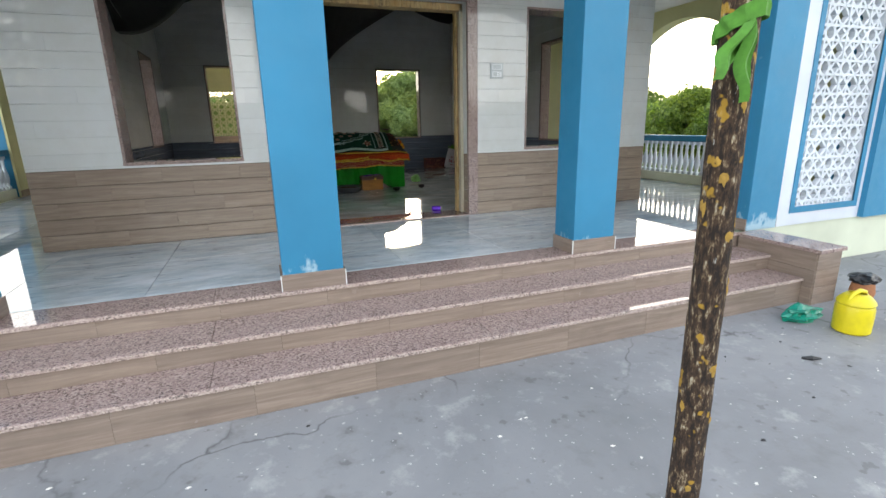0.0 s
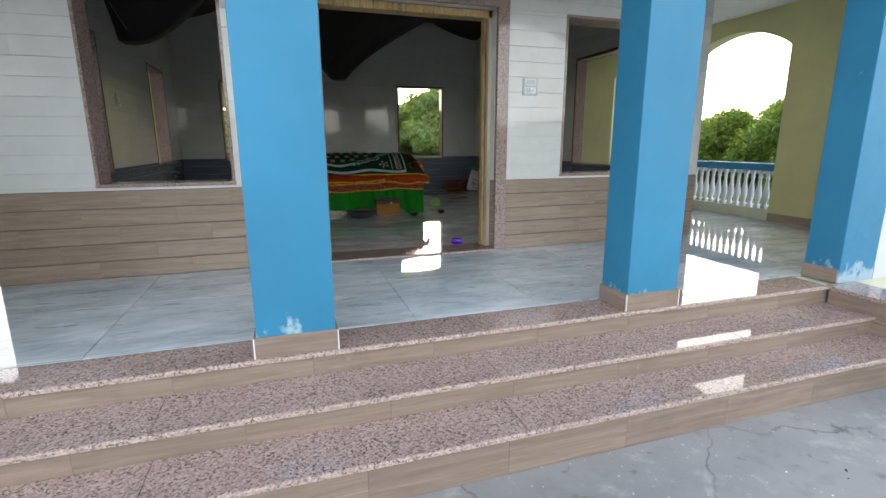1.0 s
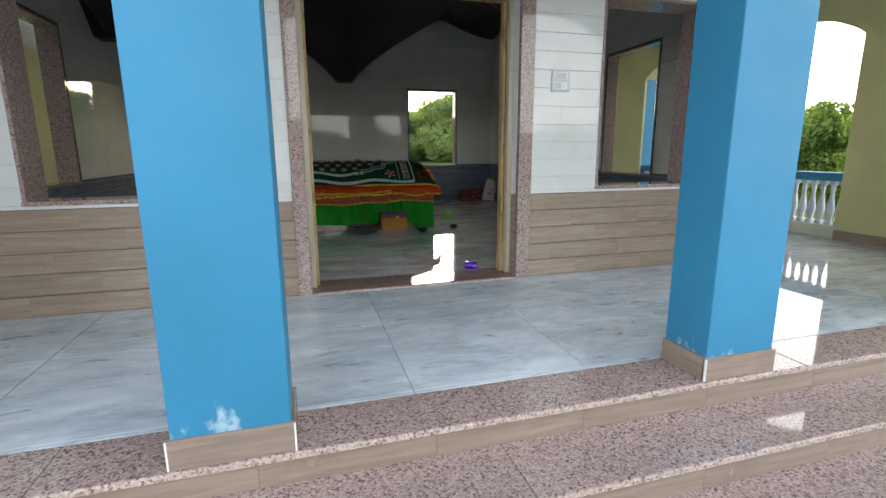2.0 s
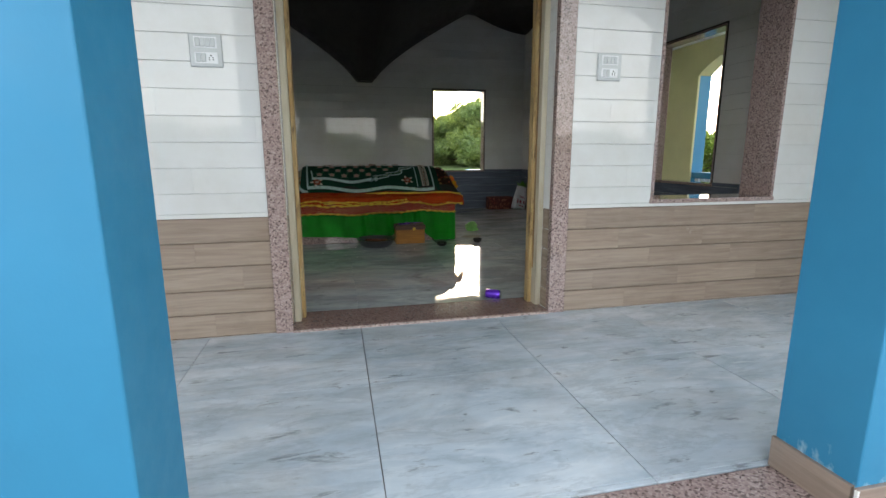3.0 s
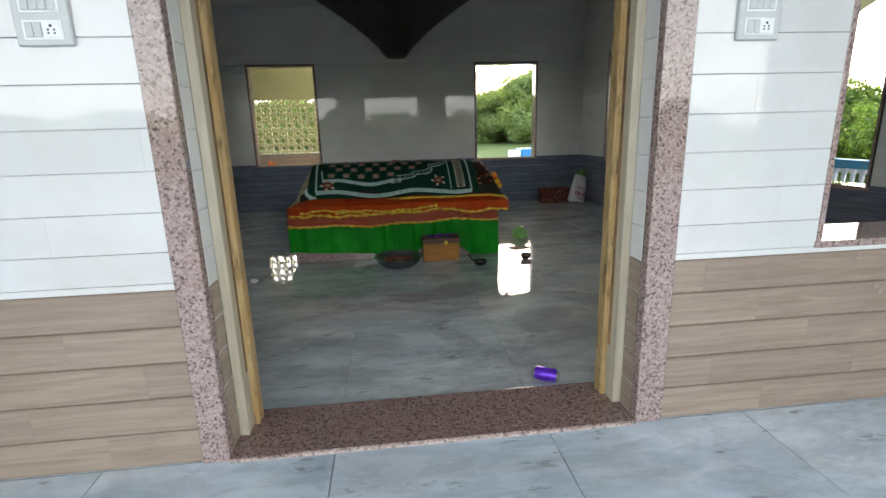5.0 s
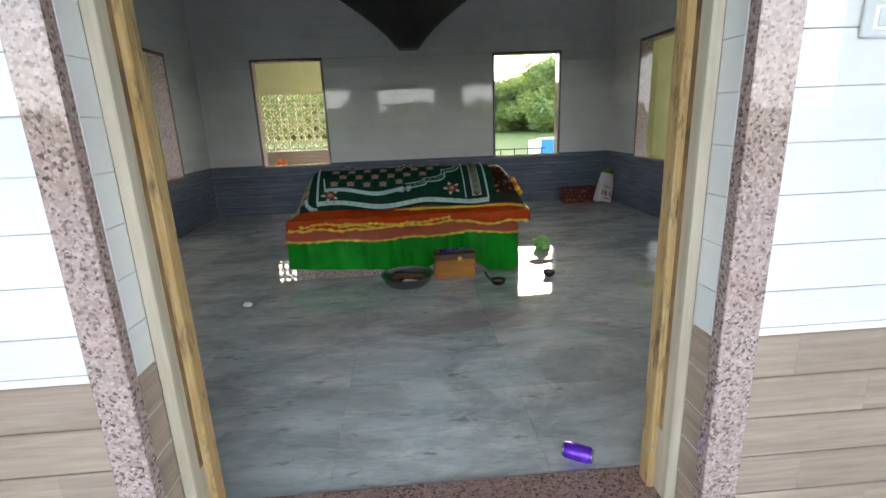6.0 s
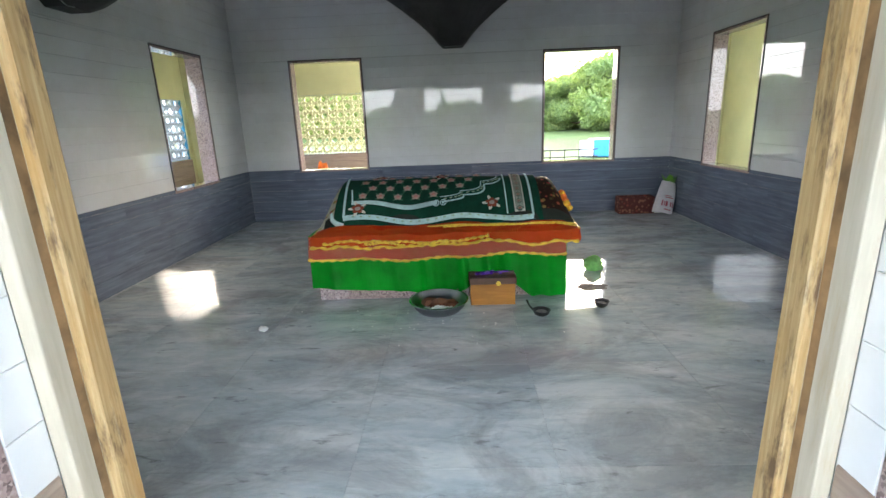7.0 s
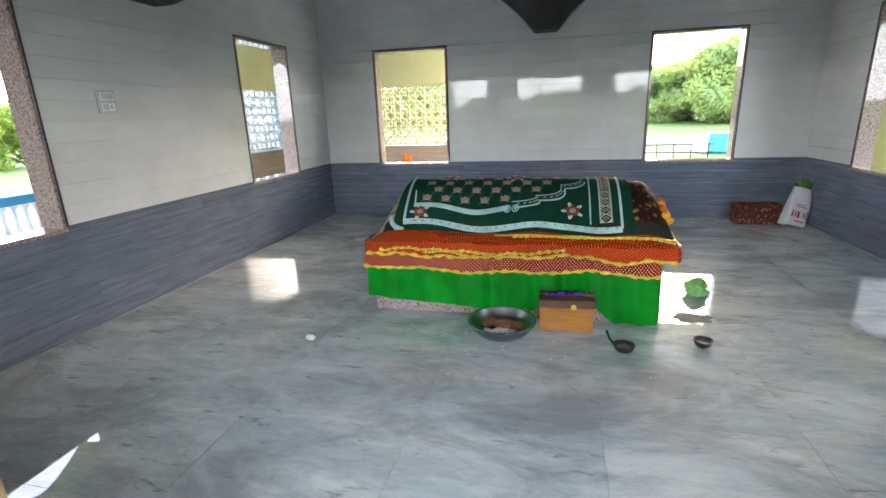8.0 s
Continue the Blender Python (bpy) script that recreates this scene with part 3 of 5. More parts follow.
vault = new("vault")
tagged(vault, "black scalloped vault on corbels over the room", "vault", kind="structure")
ROOM = ((XL + XR) / 2, (WI + BK) / 2)
for side, mid, half, inn in ((S_BACK, ROOM[0], (XR - XL) / 2, BK), (Side("x", WI, -1), ROOM[0], (XR - XL) / 2, WI), (S_LEFT, ROOM[1], (BK - WI) / 2, XL), (S_RIGHT, ROOM[1], (BK - WI) / 2, XR)):
    def rib(u, v, side=side, mid=mid, half=half):
        d = (u * 2 - 1) * half
        h = arch_height(abs(d), half)
        s = v
        near = math.exp(-(d / 0.34) ** 2)
        z = h + (4.0 - h) * (s ** 1.6)
        w = 0.02 + 0.16 * near + (1.5 - 0.1 * near) * s
        return side.p(mid + d, -w, z)
    bm = bmesh.new()
    sheet(bm, 96, 14, rib)
    part("vault_rib", bm, M_BLACK, vault, soft=True)
    def under(u, v, side=side, mid=mid, half=half):
        d = (u * 2 - 1) * half
        near = math.exp(-(d / 0.34) ** 2)
        return side.p(mid + d, -(0.02 + 0.16 * near) * v + 0.004, arch_height(abs(d), half) - 0.002)
    bm = bmesh.new()
    sheet(bm, 96, 2, under)
    part("vault_edge", bm, M_BLACK, vault)
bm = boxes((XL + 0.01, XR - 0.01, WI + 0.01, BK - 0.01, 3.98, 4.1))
structure("ceiling", bm, M_BLACK, "black ceiling of the room", "ceiling")

# ---- veranda roof ----
bm = boxes((OL - 0.5, OR + 0.5, OF - 0.45, W, SOFFIT, SOFFIT + 0.16), (OL - 0.5, EL, W, 10.93, SOFFIT, SOFFIT + 0.16), (ER, OR + 0.5, W, 10.93, SOFFIT, SOFFIT + 0.16), (OL - 0.5, OR + 0.5, 10.93, OB + 0.5, SOFFIT, SOFFIT + 0.16))
structure("ceiling_veranda", bm, M_CEIL, "white painted flat veranda ceiling", "ceiling")

# ---- veranda outer line ----
def lobes(s, n):
    """Height of an arch of n scallops, 0 at its ends to 1."""
    return math.sin(math.pi * min(0.9999, max(0.0, (s * n) % 1.0 if s < 1 else 0.0))) ** 0.8


def arch(bm, side, u0, u1, z0, z1, ztop, w0, w1, foils=1, n=72):
    row = []
    for i in range(n + 1):
        s = i / n
        u, z = u0 + (u1 - u0) * s, z0 + (z1 - z0) * lobes(s, foils)
        row.append([bm.verts.new(side.p(u, w, zz)) for w, zz in ((w0, z), (w1, z), (w1, ztop), (w0, ztop))])
    for a, b in zip(row, row[1:]):
        for k in range(4):
            bm.faces.new((a[k], b[k], b[(k + 1) % 4], a[(k + 1) % 4]))
    bm.faces.new(row[0])
    bm.faces.new(row[-1])


def jali(bm, side, u0, u1, z0, z1, w0, w1, cell=0.27, bar=0.021):
    """Pierced screen of interlaced eight-pointed stars on a square grid."""
    def stick(a, c, dw):
        # cut to the panel
        lo, hi = 0.0, 1.0
        for p, q, l, h in ((a[0], c[0], u0, u1), (a[1], c[1], z0, z1)):
            if abs(q - p) < 1e-9:
                if p < l or p > h:
                    return
                continue
            s, t = sorted(((l - p) / (q - p), (h - p) / (q - p)))
            lo, hi = max(lo, s), min(hi, t)
        if hi - lo < 0.02:
            return
        p, q = [(a[0] + (c[0] - a[0]) * t, a[1] + (c[1] - a[1]) * t) for t in (lo, hi)]
        d = Vector((q[0] - p[0], q[1] - p[1])).normalized()
        n = Vector((-d.y, d.x)) * bar / 2
        vs = [bm.verts.new(side.p(x + e * n.x, w, z + e * n.y)) for x, z in (p, q) for e in (-1, 1) for w in (w0 + dw, w1 - dw)]
        for f in ((0, 1, 3, 2), (4, 6, 7, 5), (0, 4, 5, 1), (2, 3, 7, 6), (0, 2, 6, 4), (1, 5, 7, 3)):
            bm.faces.new([vs[i] for i in f])
    cols = max(1, round((u1 - u0) / cell))
    a = (u1 - u0) / cols
    r = a * 0.541
    for j in range(int((z1 - z0) / a) + 2):
        for i in range(cols):
            cu, cz = u0 + (i + 0.5) * a, z0 + (j + 0.35) * a
            ps = [(cu + r * math.cos(math.pi / 8 + math.pi / 4 * t), cz + r * math.sin(math.pi / 8 + math.pi / 4 * t)) for t in range(8)]
            for t in range(8):
                stick(ps[t], ps[(t + 3) % 8], 0.0009 * t)
            for t in (0, 2, 4, 6):
                stick(ps[t], ps[t + 1], 0.008 + 0.0004 * t)
    return bm


def baluster_mesh():
    bm = bmesh.new()
    box(bm, -0.034, 0.034, -0.034, 0.034, 0.0, 0.05, 0.004)
    box(bm, -0.034, 0.034, -0.034, 0.034, 0.45, 0.50, 0.004)
    lathe(bm, [(0.03, 0.05), (0.024, 0.07), (0.034, 0.12), (0.042, 0.17), (0.036, 0.23), (0.022, 0.31), (0.018, 0.37), (0.026, 0.40), (0.02, 0.42), (0.03, 0.45)], (0, 0, 0), 12)
    me = finish(bm)
    smooth(me)
    me.set_sharp_from_angle(angle=radians(45))
    me.materials.append(M_JALI)
    return me


BALUSTER = baluster_mesh()


def balustrade(side, u0, u1, w=0.12):
    ob = thing("balustrade", side.p((u0 + u1) / 2, w, F), "white turned-baluster balustrade with a blue top rail", "balustrade", "veranda balustrades")
    bm = bmesh.new()
    side.box(bm, u0 + 0.002, u1 - 0.002, w - 0.07, w + 0.07, F - 0.005, F + 0.13, 0.004)
    part("bottom_rail", bm, M_CREAM, ob, "cream painted kerb")
    bm = bmesh.new()
    side.box(bm, u0 + 0.002, u1 - 0.002, w - 0.085, w + 0.085, F + 0.62, F + 0.71, 0.008)
    part("top_rail", bm, M_BLUE, ob, "blue painted top rail")
    n = max(3, round((u1 - u0) / 0.105))
    for i in range(n):
        b = new("baluster", BALUSTER)
        b.parent = ob
        b.location = side.p(u0 + (u1 - u0) * (i + 0.5) / n, w, F + 0.125) - ob.location
    return ob


def outer(name, side, u0, u1, bays, label, foils=2):
    """Outer veranda wall: yellow leaf inside, blue leaf outside, with arches ('a'), lattices ('j') or open bays ('o')."""
    wall = new(name)
    tagged(wall, label, "wall", kind="structure")
    z1, z2 = 2.45, 2.73
    edges = [u0]
    for kind, a, b in bays:
        edges += [a, b]
    edges.append(u1)
    for leaf, w0, w1, m in (("inner_leaf", 0.0, 0.03, M_YELLOW), ("outer_leaf", 0.032, 0.22, M_BLUE)):
        bm = bmesh.new()
        for a, b in zip(edges[::2], edges[1::2]):
            side.box(bm, a, b, w0, w1, F - 0.004, SOFFIT)
        for kind, a, b in bays:
            if kind == "j":
                side.box(bm, a, b, w0, w1, F - 0.004, 1.14)
                side.box(bm, a, b, w0, w1, 2.16, SOFFIT)
            else:
                v0, v1 = (w0, 0.20) if leaf == "inner_leaf" else (0.202, w1)
                arch(bm, side, a, b, *((z1, z2) if kind == "a" else (2.72, 2.80)), SOFFIT, v0, v1, foils if kind == "a" else 1)
        part(leaf, bm, m, wall, "pale yellow inside" if leaf == "inner_leaf" else "blue outside")
    for a, b in zip(edges[::2], edges[1::2]):
        bm = bmesh.new()
        side.box(bm, a, b, -0.012, -0.0005, F, F + 0.1)
        part("skirting", bm, M_PLANK, wall, "wood-look skirting")
    for kind, a, b in bays:
        if kind == "j":
            bm = bmesh.new()
            jali(bm, side, a, b, 1.14, 2.16, 0.05, 0.10)
            part("lattice", bm, M_YELLOW if name == "wall_veranda_back" else M_JALI, wall, "pierced star lattice screen")
            bm = bmesh.new()
            side.box(bm, a, b, -0.012, -0.0005, F, 1.138)
            part("skirting", bm, M_PLANK, wall, "wood-look dado")
        elif kind == "a":
            balustrade(side, a, b)
    return wall


S_OR, S_OL, S_OB = Side("y", OR, 1), Side("y", OL, -1), Side("x", OB, 1)
outer("wall_veranda_right", S_OR, 3.30, OB + 0.3, [("a", 5.19, 8.44)], "pale yellow veranda wall with scalloped arches, blue outside")
outer("wall_veranda_left", S_OL, 3.30, OB + 0.3, [("a", 5.8, 9.2), ("j", 11.3, 12.75)], "pale yellow veranda wall with scalloped arches and a lattice screen", 3)
outer("wall_veranda_back", S_OB, OL, OR, [("j", -1.75, -0.05), ("o", 0.3, 2.25), ("o", 2.6, 4.3)], "pale yellow back veranda wall with a lattice screen and open arches")

# front pillars
S_OF = Side("x", OF, 1)


def pillar(x0, x1, y0, y1, bare_front=False):
    ob = thing("pillar", ((x0 + x1) / 2, (y0 + y1) / 2, F), "blue painted square veranda pillar with a wood-look tile base", "pillar", "front pillars")
    bm = bmesh.new()
    box(bm, x0, x1, y0, y1, F, SOFFIT, 0.004, 2)
    part("shaft", bm, M_PILLAR, ob)
    h = 0.10
    if not bare_front:
        piece("base_tile", ob, ((x0 + x1) / 2, y0 - 0.0005, F + h / 2), x1 - x0 + 0.02, h, 0.012, M_RISER, "x", -1)
        for x, o in ((x0 - 0.008, -1), (x1 + 0.008, 1)):
            bm = bmesh.new()
            box(bm, min(x, x + o * 0.006), max(x, x + o * 0.006), y0 - 0.0135, y0 - 0.005, F, F + h - 0.002)
            part("edge_trim", bm, M_WHITE, ob, "white tile edge trim")
    for x, o in ((x0 - 0.0005, -1), (x1 + 0.0005, 1)):
        piece("base_tile", ob, (x, (y0 + y1) / 2 + 0.004, F + h / 2), y1 - y0 - 0.004, h, 0.012, M_RISER, "y", o)
    return ob


pillar(0.036, 0.392, OF + 0.012, 3.195)
pillar(2.066, 2.422, OF + 0.012, 3.195)
pillar(3.83, 4.19, OF + 0.012, 3.195, True)
pillar(-1.745, -1.385, OF + 0.012, 3.195, True)
beam = new("beam_front")
tagged(beam, "blue front beam with scalloped arches between the pillars", "beam", kind="structure")
bm = bmesh.new()
for a, b in ((-1.385, 0.036), (0.392, 2.066), (2.422, 3.83)):
    arch(bm, S_OF, a, b, 2.5, 2.76, SOFFIT, 0.02, 0.34)
part("arched_beam", bm, M_BLUE, beam)

# lattice bays at the front corners
for name, a, b in (("wall_lattice_right", 4.19, OR + 0.3), ("wall_lattice_left", OL - 0.3, -1.745)):
    sgn = 1 if a > 0 else -1
    c0, c1 = (5.36, OR + 0.3) if sgn > 0 else (OL - 0.3, -2.88)     # corner pier
    p0, p1 = (4.19, 5.36) if sgn > 0 else (-2.88, -1.745)
    j0, j1 = (4.43, 5.25) if sgn > 0 else (-2.77, -1.95)
    wall = new(name)
    tagged(wall, "white front wall with a blue-framed pierced star lattice", "wall", kind="structure")
    bm = wall_body(S_OF, p0, p1, F - 0.006, SOFFIT, [(j0, j1, F + 0.16, 2.62)], 0.04, 0.16)
    part("wall_face", bm, M_PLASTER, wall)
    bm = bmesh.new()
    for d in ((j0 - 0.055, j0, F + 0.105, 2.675), (j1, j1 + 0.055, F + 0.105, 2.675), (j0, j1, F + 0.105, F + 0.16), (j0, j1, 2.62, 2.675)):
        S_OF.box(bm, d[0], d[1], 0.032, 0.05, d[2], d[3])
    part("blue_border", bm, M_BLUE, wall, "blue painted border")
    bm = bmesh.new()
    jali(bm, S_OF, j0, j1, F + 0.16, 2.62, 0.06, 0.12)
    part("lattice", bm, M_JALI, wall, "pierced white star lattice screen")
    bm = bmesh.new()
    box(bm, c0, c1, OF - 0.01, 3.298, F - 0.006, SOFFIT)
    part("corner_pier", bm, M_BLUE, wall, "blue painted corner pier")

# ---- tomb and its cloths ----
def dotted(name, ground, dot, k=150.0, rough=0.6, cut=0.55):
    """Cloth with small woven dots."""
    m = material(name, rough)
    n = Nodes(m)
    at = n.where(own=True)
    sp = n.t.nodes.new("ShaderNodeSeparateXYZ")
    n.link(at, sp.inputs[0])
    a = n.math("SINE", n.math("MULTIPLY", sp.outputs[0], k))
    b = n.math("SINE", n.math("MULTIPLY", n.math("ADD", sp.outputs[2], n.math("MULTIPLY", sp.outputs[1], -0.7)), k))
    d = n.ramp(n.math("MULTIPLY", a, b), (cut, grey(0)), (cut + 0.12, grey(1)))
    big = n.noise(at, 5.0, 4)
    g = n.mix(tuple(c * 0.7 for c in ground), ground, n.ramp(big, (0.35, grey(0)), (0.65, grey(1))))
    n.colour(n.mix(g, dot, d))
    n.bump(n.math("ADD", n.math("MULTIPLY", n.noise(n.where((1, 1, 1.8), own=True), 16.0, 4), 5.0), n.math("ADD", n.noise(at, 160.0, 2), d)), 0.45, 0.004)
    return m


M_GREEN = material("green_satin", 0.45, 0.0, 0.15)
nn = Nodes(M_GREEN)
g_at = nn.where(own=True)
nn.colour(nn.ramp(nn.noise(g_at, 4.0, 5), (0.3, (0.002, 0.15, 0.006)), (0.7, (0.005, 0.28, 0.012))))
nn.bump(nn.math("ADD", nn.noise(g_at, 220.0, 2), nn.math("MULTIPLY", nn.noise(nn.where((1, 1, 0.35), own=True), 14.0, 3), 12.0)), 0.3, 0.002)
M_ORANGE = dotted("orange_dotted_cloth", (0.42, 0.032, 0.006), (0.66, 0.22, 0.03), 340.0)
M_MAROON = dotted("maroon_dotted_cloth", (0.27, 0.014, 0.012), (0.75, 0.52, 0.28), 330.0)
M_GOLD = plain("gold_braid", (0.78, 0.50, 0.05), 0.4, 0.25, 90.0, 0.45, 0.6, 0.003)
M_RUG = plain("dark_green_pile", (0.008, 0.045, 0.026), 0.85, 0.0, 120.0, 0.35, 0.5, 0.002)
M_RUGW = plain("pale_aqua_pile", (0.42, 0.58, 0.56), 0.85, 0.0, 60.0, 0.3, 0.5, 0.002)
M_RUGF = plain("sage_pile", (0.30, 0.40, 0.27), 0.85, 0.0, 60.0, 0.3, 0.5, 0.002)
M_RUGL = plain("dim_leaf_pile", (0.05, 0.13, 0.075), 0.85, 0.0, 60.0, 0.3, 0.5, 0.002)
M_RUGP = plain("dusty_pink_pile", (0.44, 0.19, 0.15), 0.85, 0.0, 60.0, 0.3, 0.5, 0.002)
M_RUGR = plain("rust_pile", (0.22, 0.05, 0.025), 0.85, 0.0, 60.0, 0.35, 0.5, 0.002)
M_CREAMF = plain("cream_pile", (0.55, 0.52, 0.42), 0.85, 0.0, 60.0, 0.3, 0.5, 0.002)


def floral(name, ground, spots):
    m = material(name, 0.7)
    n = Nodes(m)
    at = n.where(own=True)
    vo = n.add("TexVoronoi", Scale=24.0)
    n.link(at, vo.inputs["Vector"])
    s = n.t.nodes.new("ShaderNodeSeparateColor")
    n.link(vo.outputs["Color"], s.inputs[0])
    c = n.ramp(s.outputs[0], (0.0, spots[0]), (0.33, spots[1]), (0.66, spots[2]))
    c = n.mix(c, ground, n.ramp(vo.outputs["Distance"], (0.3, grey(0)), (0.42, grey(1))))
    n.colour(c)
    n.bump(n.noise(at, 150.0, 2), 0.3, 0.001)
    return m


M_RUGQ = plain("pale_rose_pile", (0.33, 0.25, 0.20), 0.85, 0.0, 60.0, 0.3, 0.5, 0.002)
M_FLORAL = floral("brown_floral_cloth", (0.025, 0.012, 0.008), ((0.30, 0.02, 0.03), (0.28, 0.17, 0.05), (0.06, 0.05, 0.02)))
M_FLORAL_L = floral("cream_floral_cloth", (0.40, 0.38, 0.28), ((0.08, 0.08, 0.03), (0.5, 0.36, 0.06), (0.28, 0.05, 0.04)))

for m in (M_RUG, M_RUGW, M_RUGF, M_RUGP, M_RUGR, M_RUGL, M_RUGQ, M_CREAMF, M_ORANGE, M_MAROON, M_FLORAL, M_FLORAL_L):
    m.node_tree.nodes["Principled BSDF"].inputs["Specular IOR Level"].default_value = 0.08

tomb = thing("tomb", (1.16, 7.98, F), "low pink granite tomb under draped cloths", "tomb")
bm = bmesh.new()
box(bm, 0.235, 2.10, 7.475, 8.50, F, 0.47, 0.004)
part("base_slab", bm, M_GRANITE, tomb, "speckled pink granite base")
bm = bmesh.new()
box(bm, 0.255, 2.075, 7.51, 8.45, 0.47, 0.64, 0.004)
part("middle_slab", bm, M_GRANITE, tomb)
bm = bmesh.new()
box(bm, 0.28, 2.05, 7.535, 8.42, 0.64, 0.84, 0.006)
part("top_slab", bm, M_GRANITE, tomb)


def hump(x, y, lift=0.0):
    """Height of the mound of cloth over the tomb."""
    ex = min(1.0, max(0.0, min(x - 0.22, 2.19 - x) / 0.19))
    ey = min(1.0, max(0.0, min(y - 7.48, 8.50 - y) / 0.52))
    e = math.sin(min(ex, 1) * math.pi / 2) ** 0.8
    f = math.sin(min(ey, 1) * math.pi / 2) ** 0.9
    wob = 0.008 * noise.noise(Vector((x * 5, y * 6, 1.7)))
    return 0.845 + 0.325 * e * f + wob + lift


cloth = thing("green_cloth", (1.15, 7.49, 0.85), "bright green satin cloth hanging over the tomb's front", "cloth")


def green_front(u, v):
    x = 0.195 + 1.885 * u
    low = 0.46 - 0.03 * math.sin(u * 5) - 0.05 * math.exp(-((u - 0.5) / 0.12) ** 2)
    if u > 0.80:
        low = 0.46 - 0.103 * min(1, (u - 0.80) / 0.07)
    elif u > 0.58:
        low = low + 0.06 * math.sin((u - 0.58) / 0.22 * math.pi) - 0.03
    fold = 0.0
    for c, w, a in ((0.08, 0.02, 0.010), (0.21, 0.03, 0.008), (0.34, 0.02, 0.009), (0.455, 0.016, 0.026), (0.50, 0.02, 0.018), (0.60, 0.015, 0.020), (0.70, 0.02, 0.028), (0.76, 0.014, 0.026), (0.85, 0.025, 0.018), (0.93, 0.02, 0.016)):
        fold += 1.4 * a * math.exp(-((u - c - 0.02 * (v - 0.5)) / w) ** 2)
    y = 7.468 - fold * (0.3 + 0.9 * v) - 0.006 * math.sin(u * 37 + v * 3) * v - 0.02 * v
    return Vector((x, y, 0.86 + (low - 0.86) * v))


bm = bmesh.new()
sheet(bm, 150, 22, green_front, 0.003)
part("front_fall", bm, M_GREEN, cloth, soft=True)
for xx, sg in ((0.195, -1), (2.08, 1)):
    bm = bmesh.new()
    sheet(bm, 10, 12, lambda u, v, xx=xx, sg=sg: Vector((xx + sg * 0.012 * math.sin(u * 6), 7.466 - 0.02 * v + (0.10 if sg > 0 else 0.6) * u, 0.85 - (0.39 if sg < 0 else 0.48 - 0.1 * u) * v)), 0.003)
    part("side_fall", bm, M_GREEN, cloth, soft=True)

red = thing("red_cloth", (1.15, 7.47, 0.9), "orange and maroon dotted cloth with gold braid over the green cloth", "cloth")


def red_edge(u, low, amp, ph):
    return low + amp * math.sin(u * 9 + ph) + amp * 0.6 * math.sin(u * 23 + ph * 2)


def red_lower(u, v):
    x = 0.205 + 1.868 * u
    low = red_edge(u, 0.685, 0.010, 1.0) + 0.012 * u + 0.006 * noise.noise(Vector((u * 26, 0, 3)))
    y = 7.437 - 0.045 * v - 0.014 * math.sin(u * 21 + 1) * v - 0.006 * math.sin(u * 55)
    return Vector((x, y, 0.86 + (low - 0.86) * v))


def red_upper(u, v):
    x = 0.225 + 1.93 * u
    low = red_edge(u, 0.785, 0.011, 2.2) + 0.012 * noise.noise(Vector((u * 22, 0, 0)))
    top = Vector((x, 7.54, hump(x, 7.54) + 0.004))
    y = 7.402 - 0.014 * math.sin(u * 17) - 0.007 * math.sin(u * 47) - 0.010 * noise.noise(Vector((u * 30, v * 3, 5)))
    p = top.lerp(Vector((x, y, 0.862)), min(1, v / 0.65))
    if v > 0.65:
        p = Vector((x, y - 0.015 * (v - 0.65), 0.862 + (low - 0.862) * (v - 0.65) / 0.35))
    p.z += (0.005 * math.sin(u * 31 + v * 5) + 0.014 * noise.noise(Vector((u * 20, v * 4, 0)))) * v
    return p


def braid(parent, fn, vv, width, r=0.006):
    bm = bmesh.new()
    n = 90
    tube(bm, [fn(i / n, vv) + Vector((0, -0.006, 0.003 * math.sin(i * 2.1))) for i in range(n + 1)], [r * (1 + 0.5 * math.sin(i * 1.7) + 0.5 * noise.noise(Vector((i * 0.4, vv, 0)))) for i in range(n + 1)], 6)
    part("gold_braid", bm, M_GOLD, parent, "crinkled gold braid", soft=True)


bm = bmesh.new()
sheet(bm, 120, 10, red_lower, 0.003)
part("lower_layer", bm, M_MAROON, red, "maroon layer with pale dots", soft=True)
bm = bmesh.new()
sheet(bm, 120, 14, red_upper, 0.003)
part("upper_layer", bm, M_ORANGE, red, "orange layer with fine dots", soft=True)
braid(red, red_lower, 1.0, 0.02, 0.009)
braid(red, red_upper, 1.0, 0.02, 0.010)
braid(red, lambda u, v: red_upper(0.5 + 0.5 * u, 0.25), 0, 0.02, 0.008)
braid(red, lambda u, v: red_upper(0.05 + 0.62 * u, 0.86) + Vector((0, -0.004, 0.012 * math.sin(u * 7))), 0, 0.02, 0.009)
braid(red, lambda u, v: red_lower(0.08 + 0.3 * u, 0.35) + Vector((0, -0.01, 0.008 * math.sin(u * 11))), 0, 0.02, 0.007)
bm = bmesh.new()
sheet(bm, 10, 8, lambda u, v: Vector((2.10 + 0.10 * u, 7.42 + 0.10 * u + 0.02 * math.sin(v * 7), 0.865 - (0.05 + 0.06 * u) * v - 0.015 * u)), 0.003)
part("loose_corner", bm, M_ORANGE, red, soft=True)

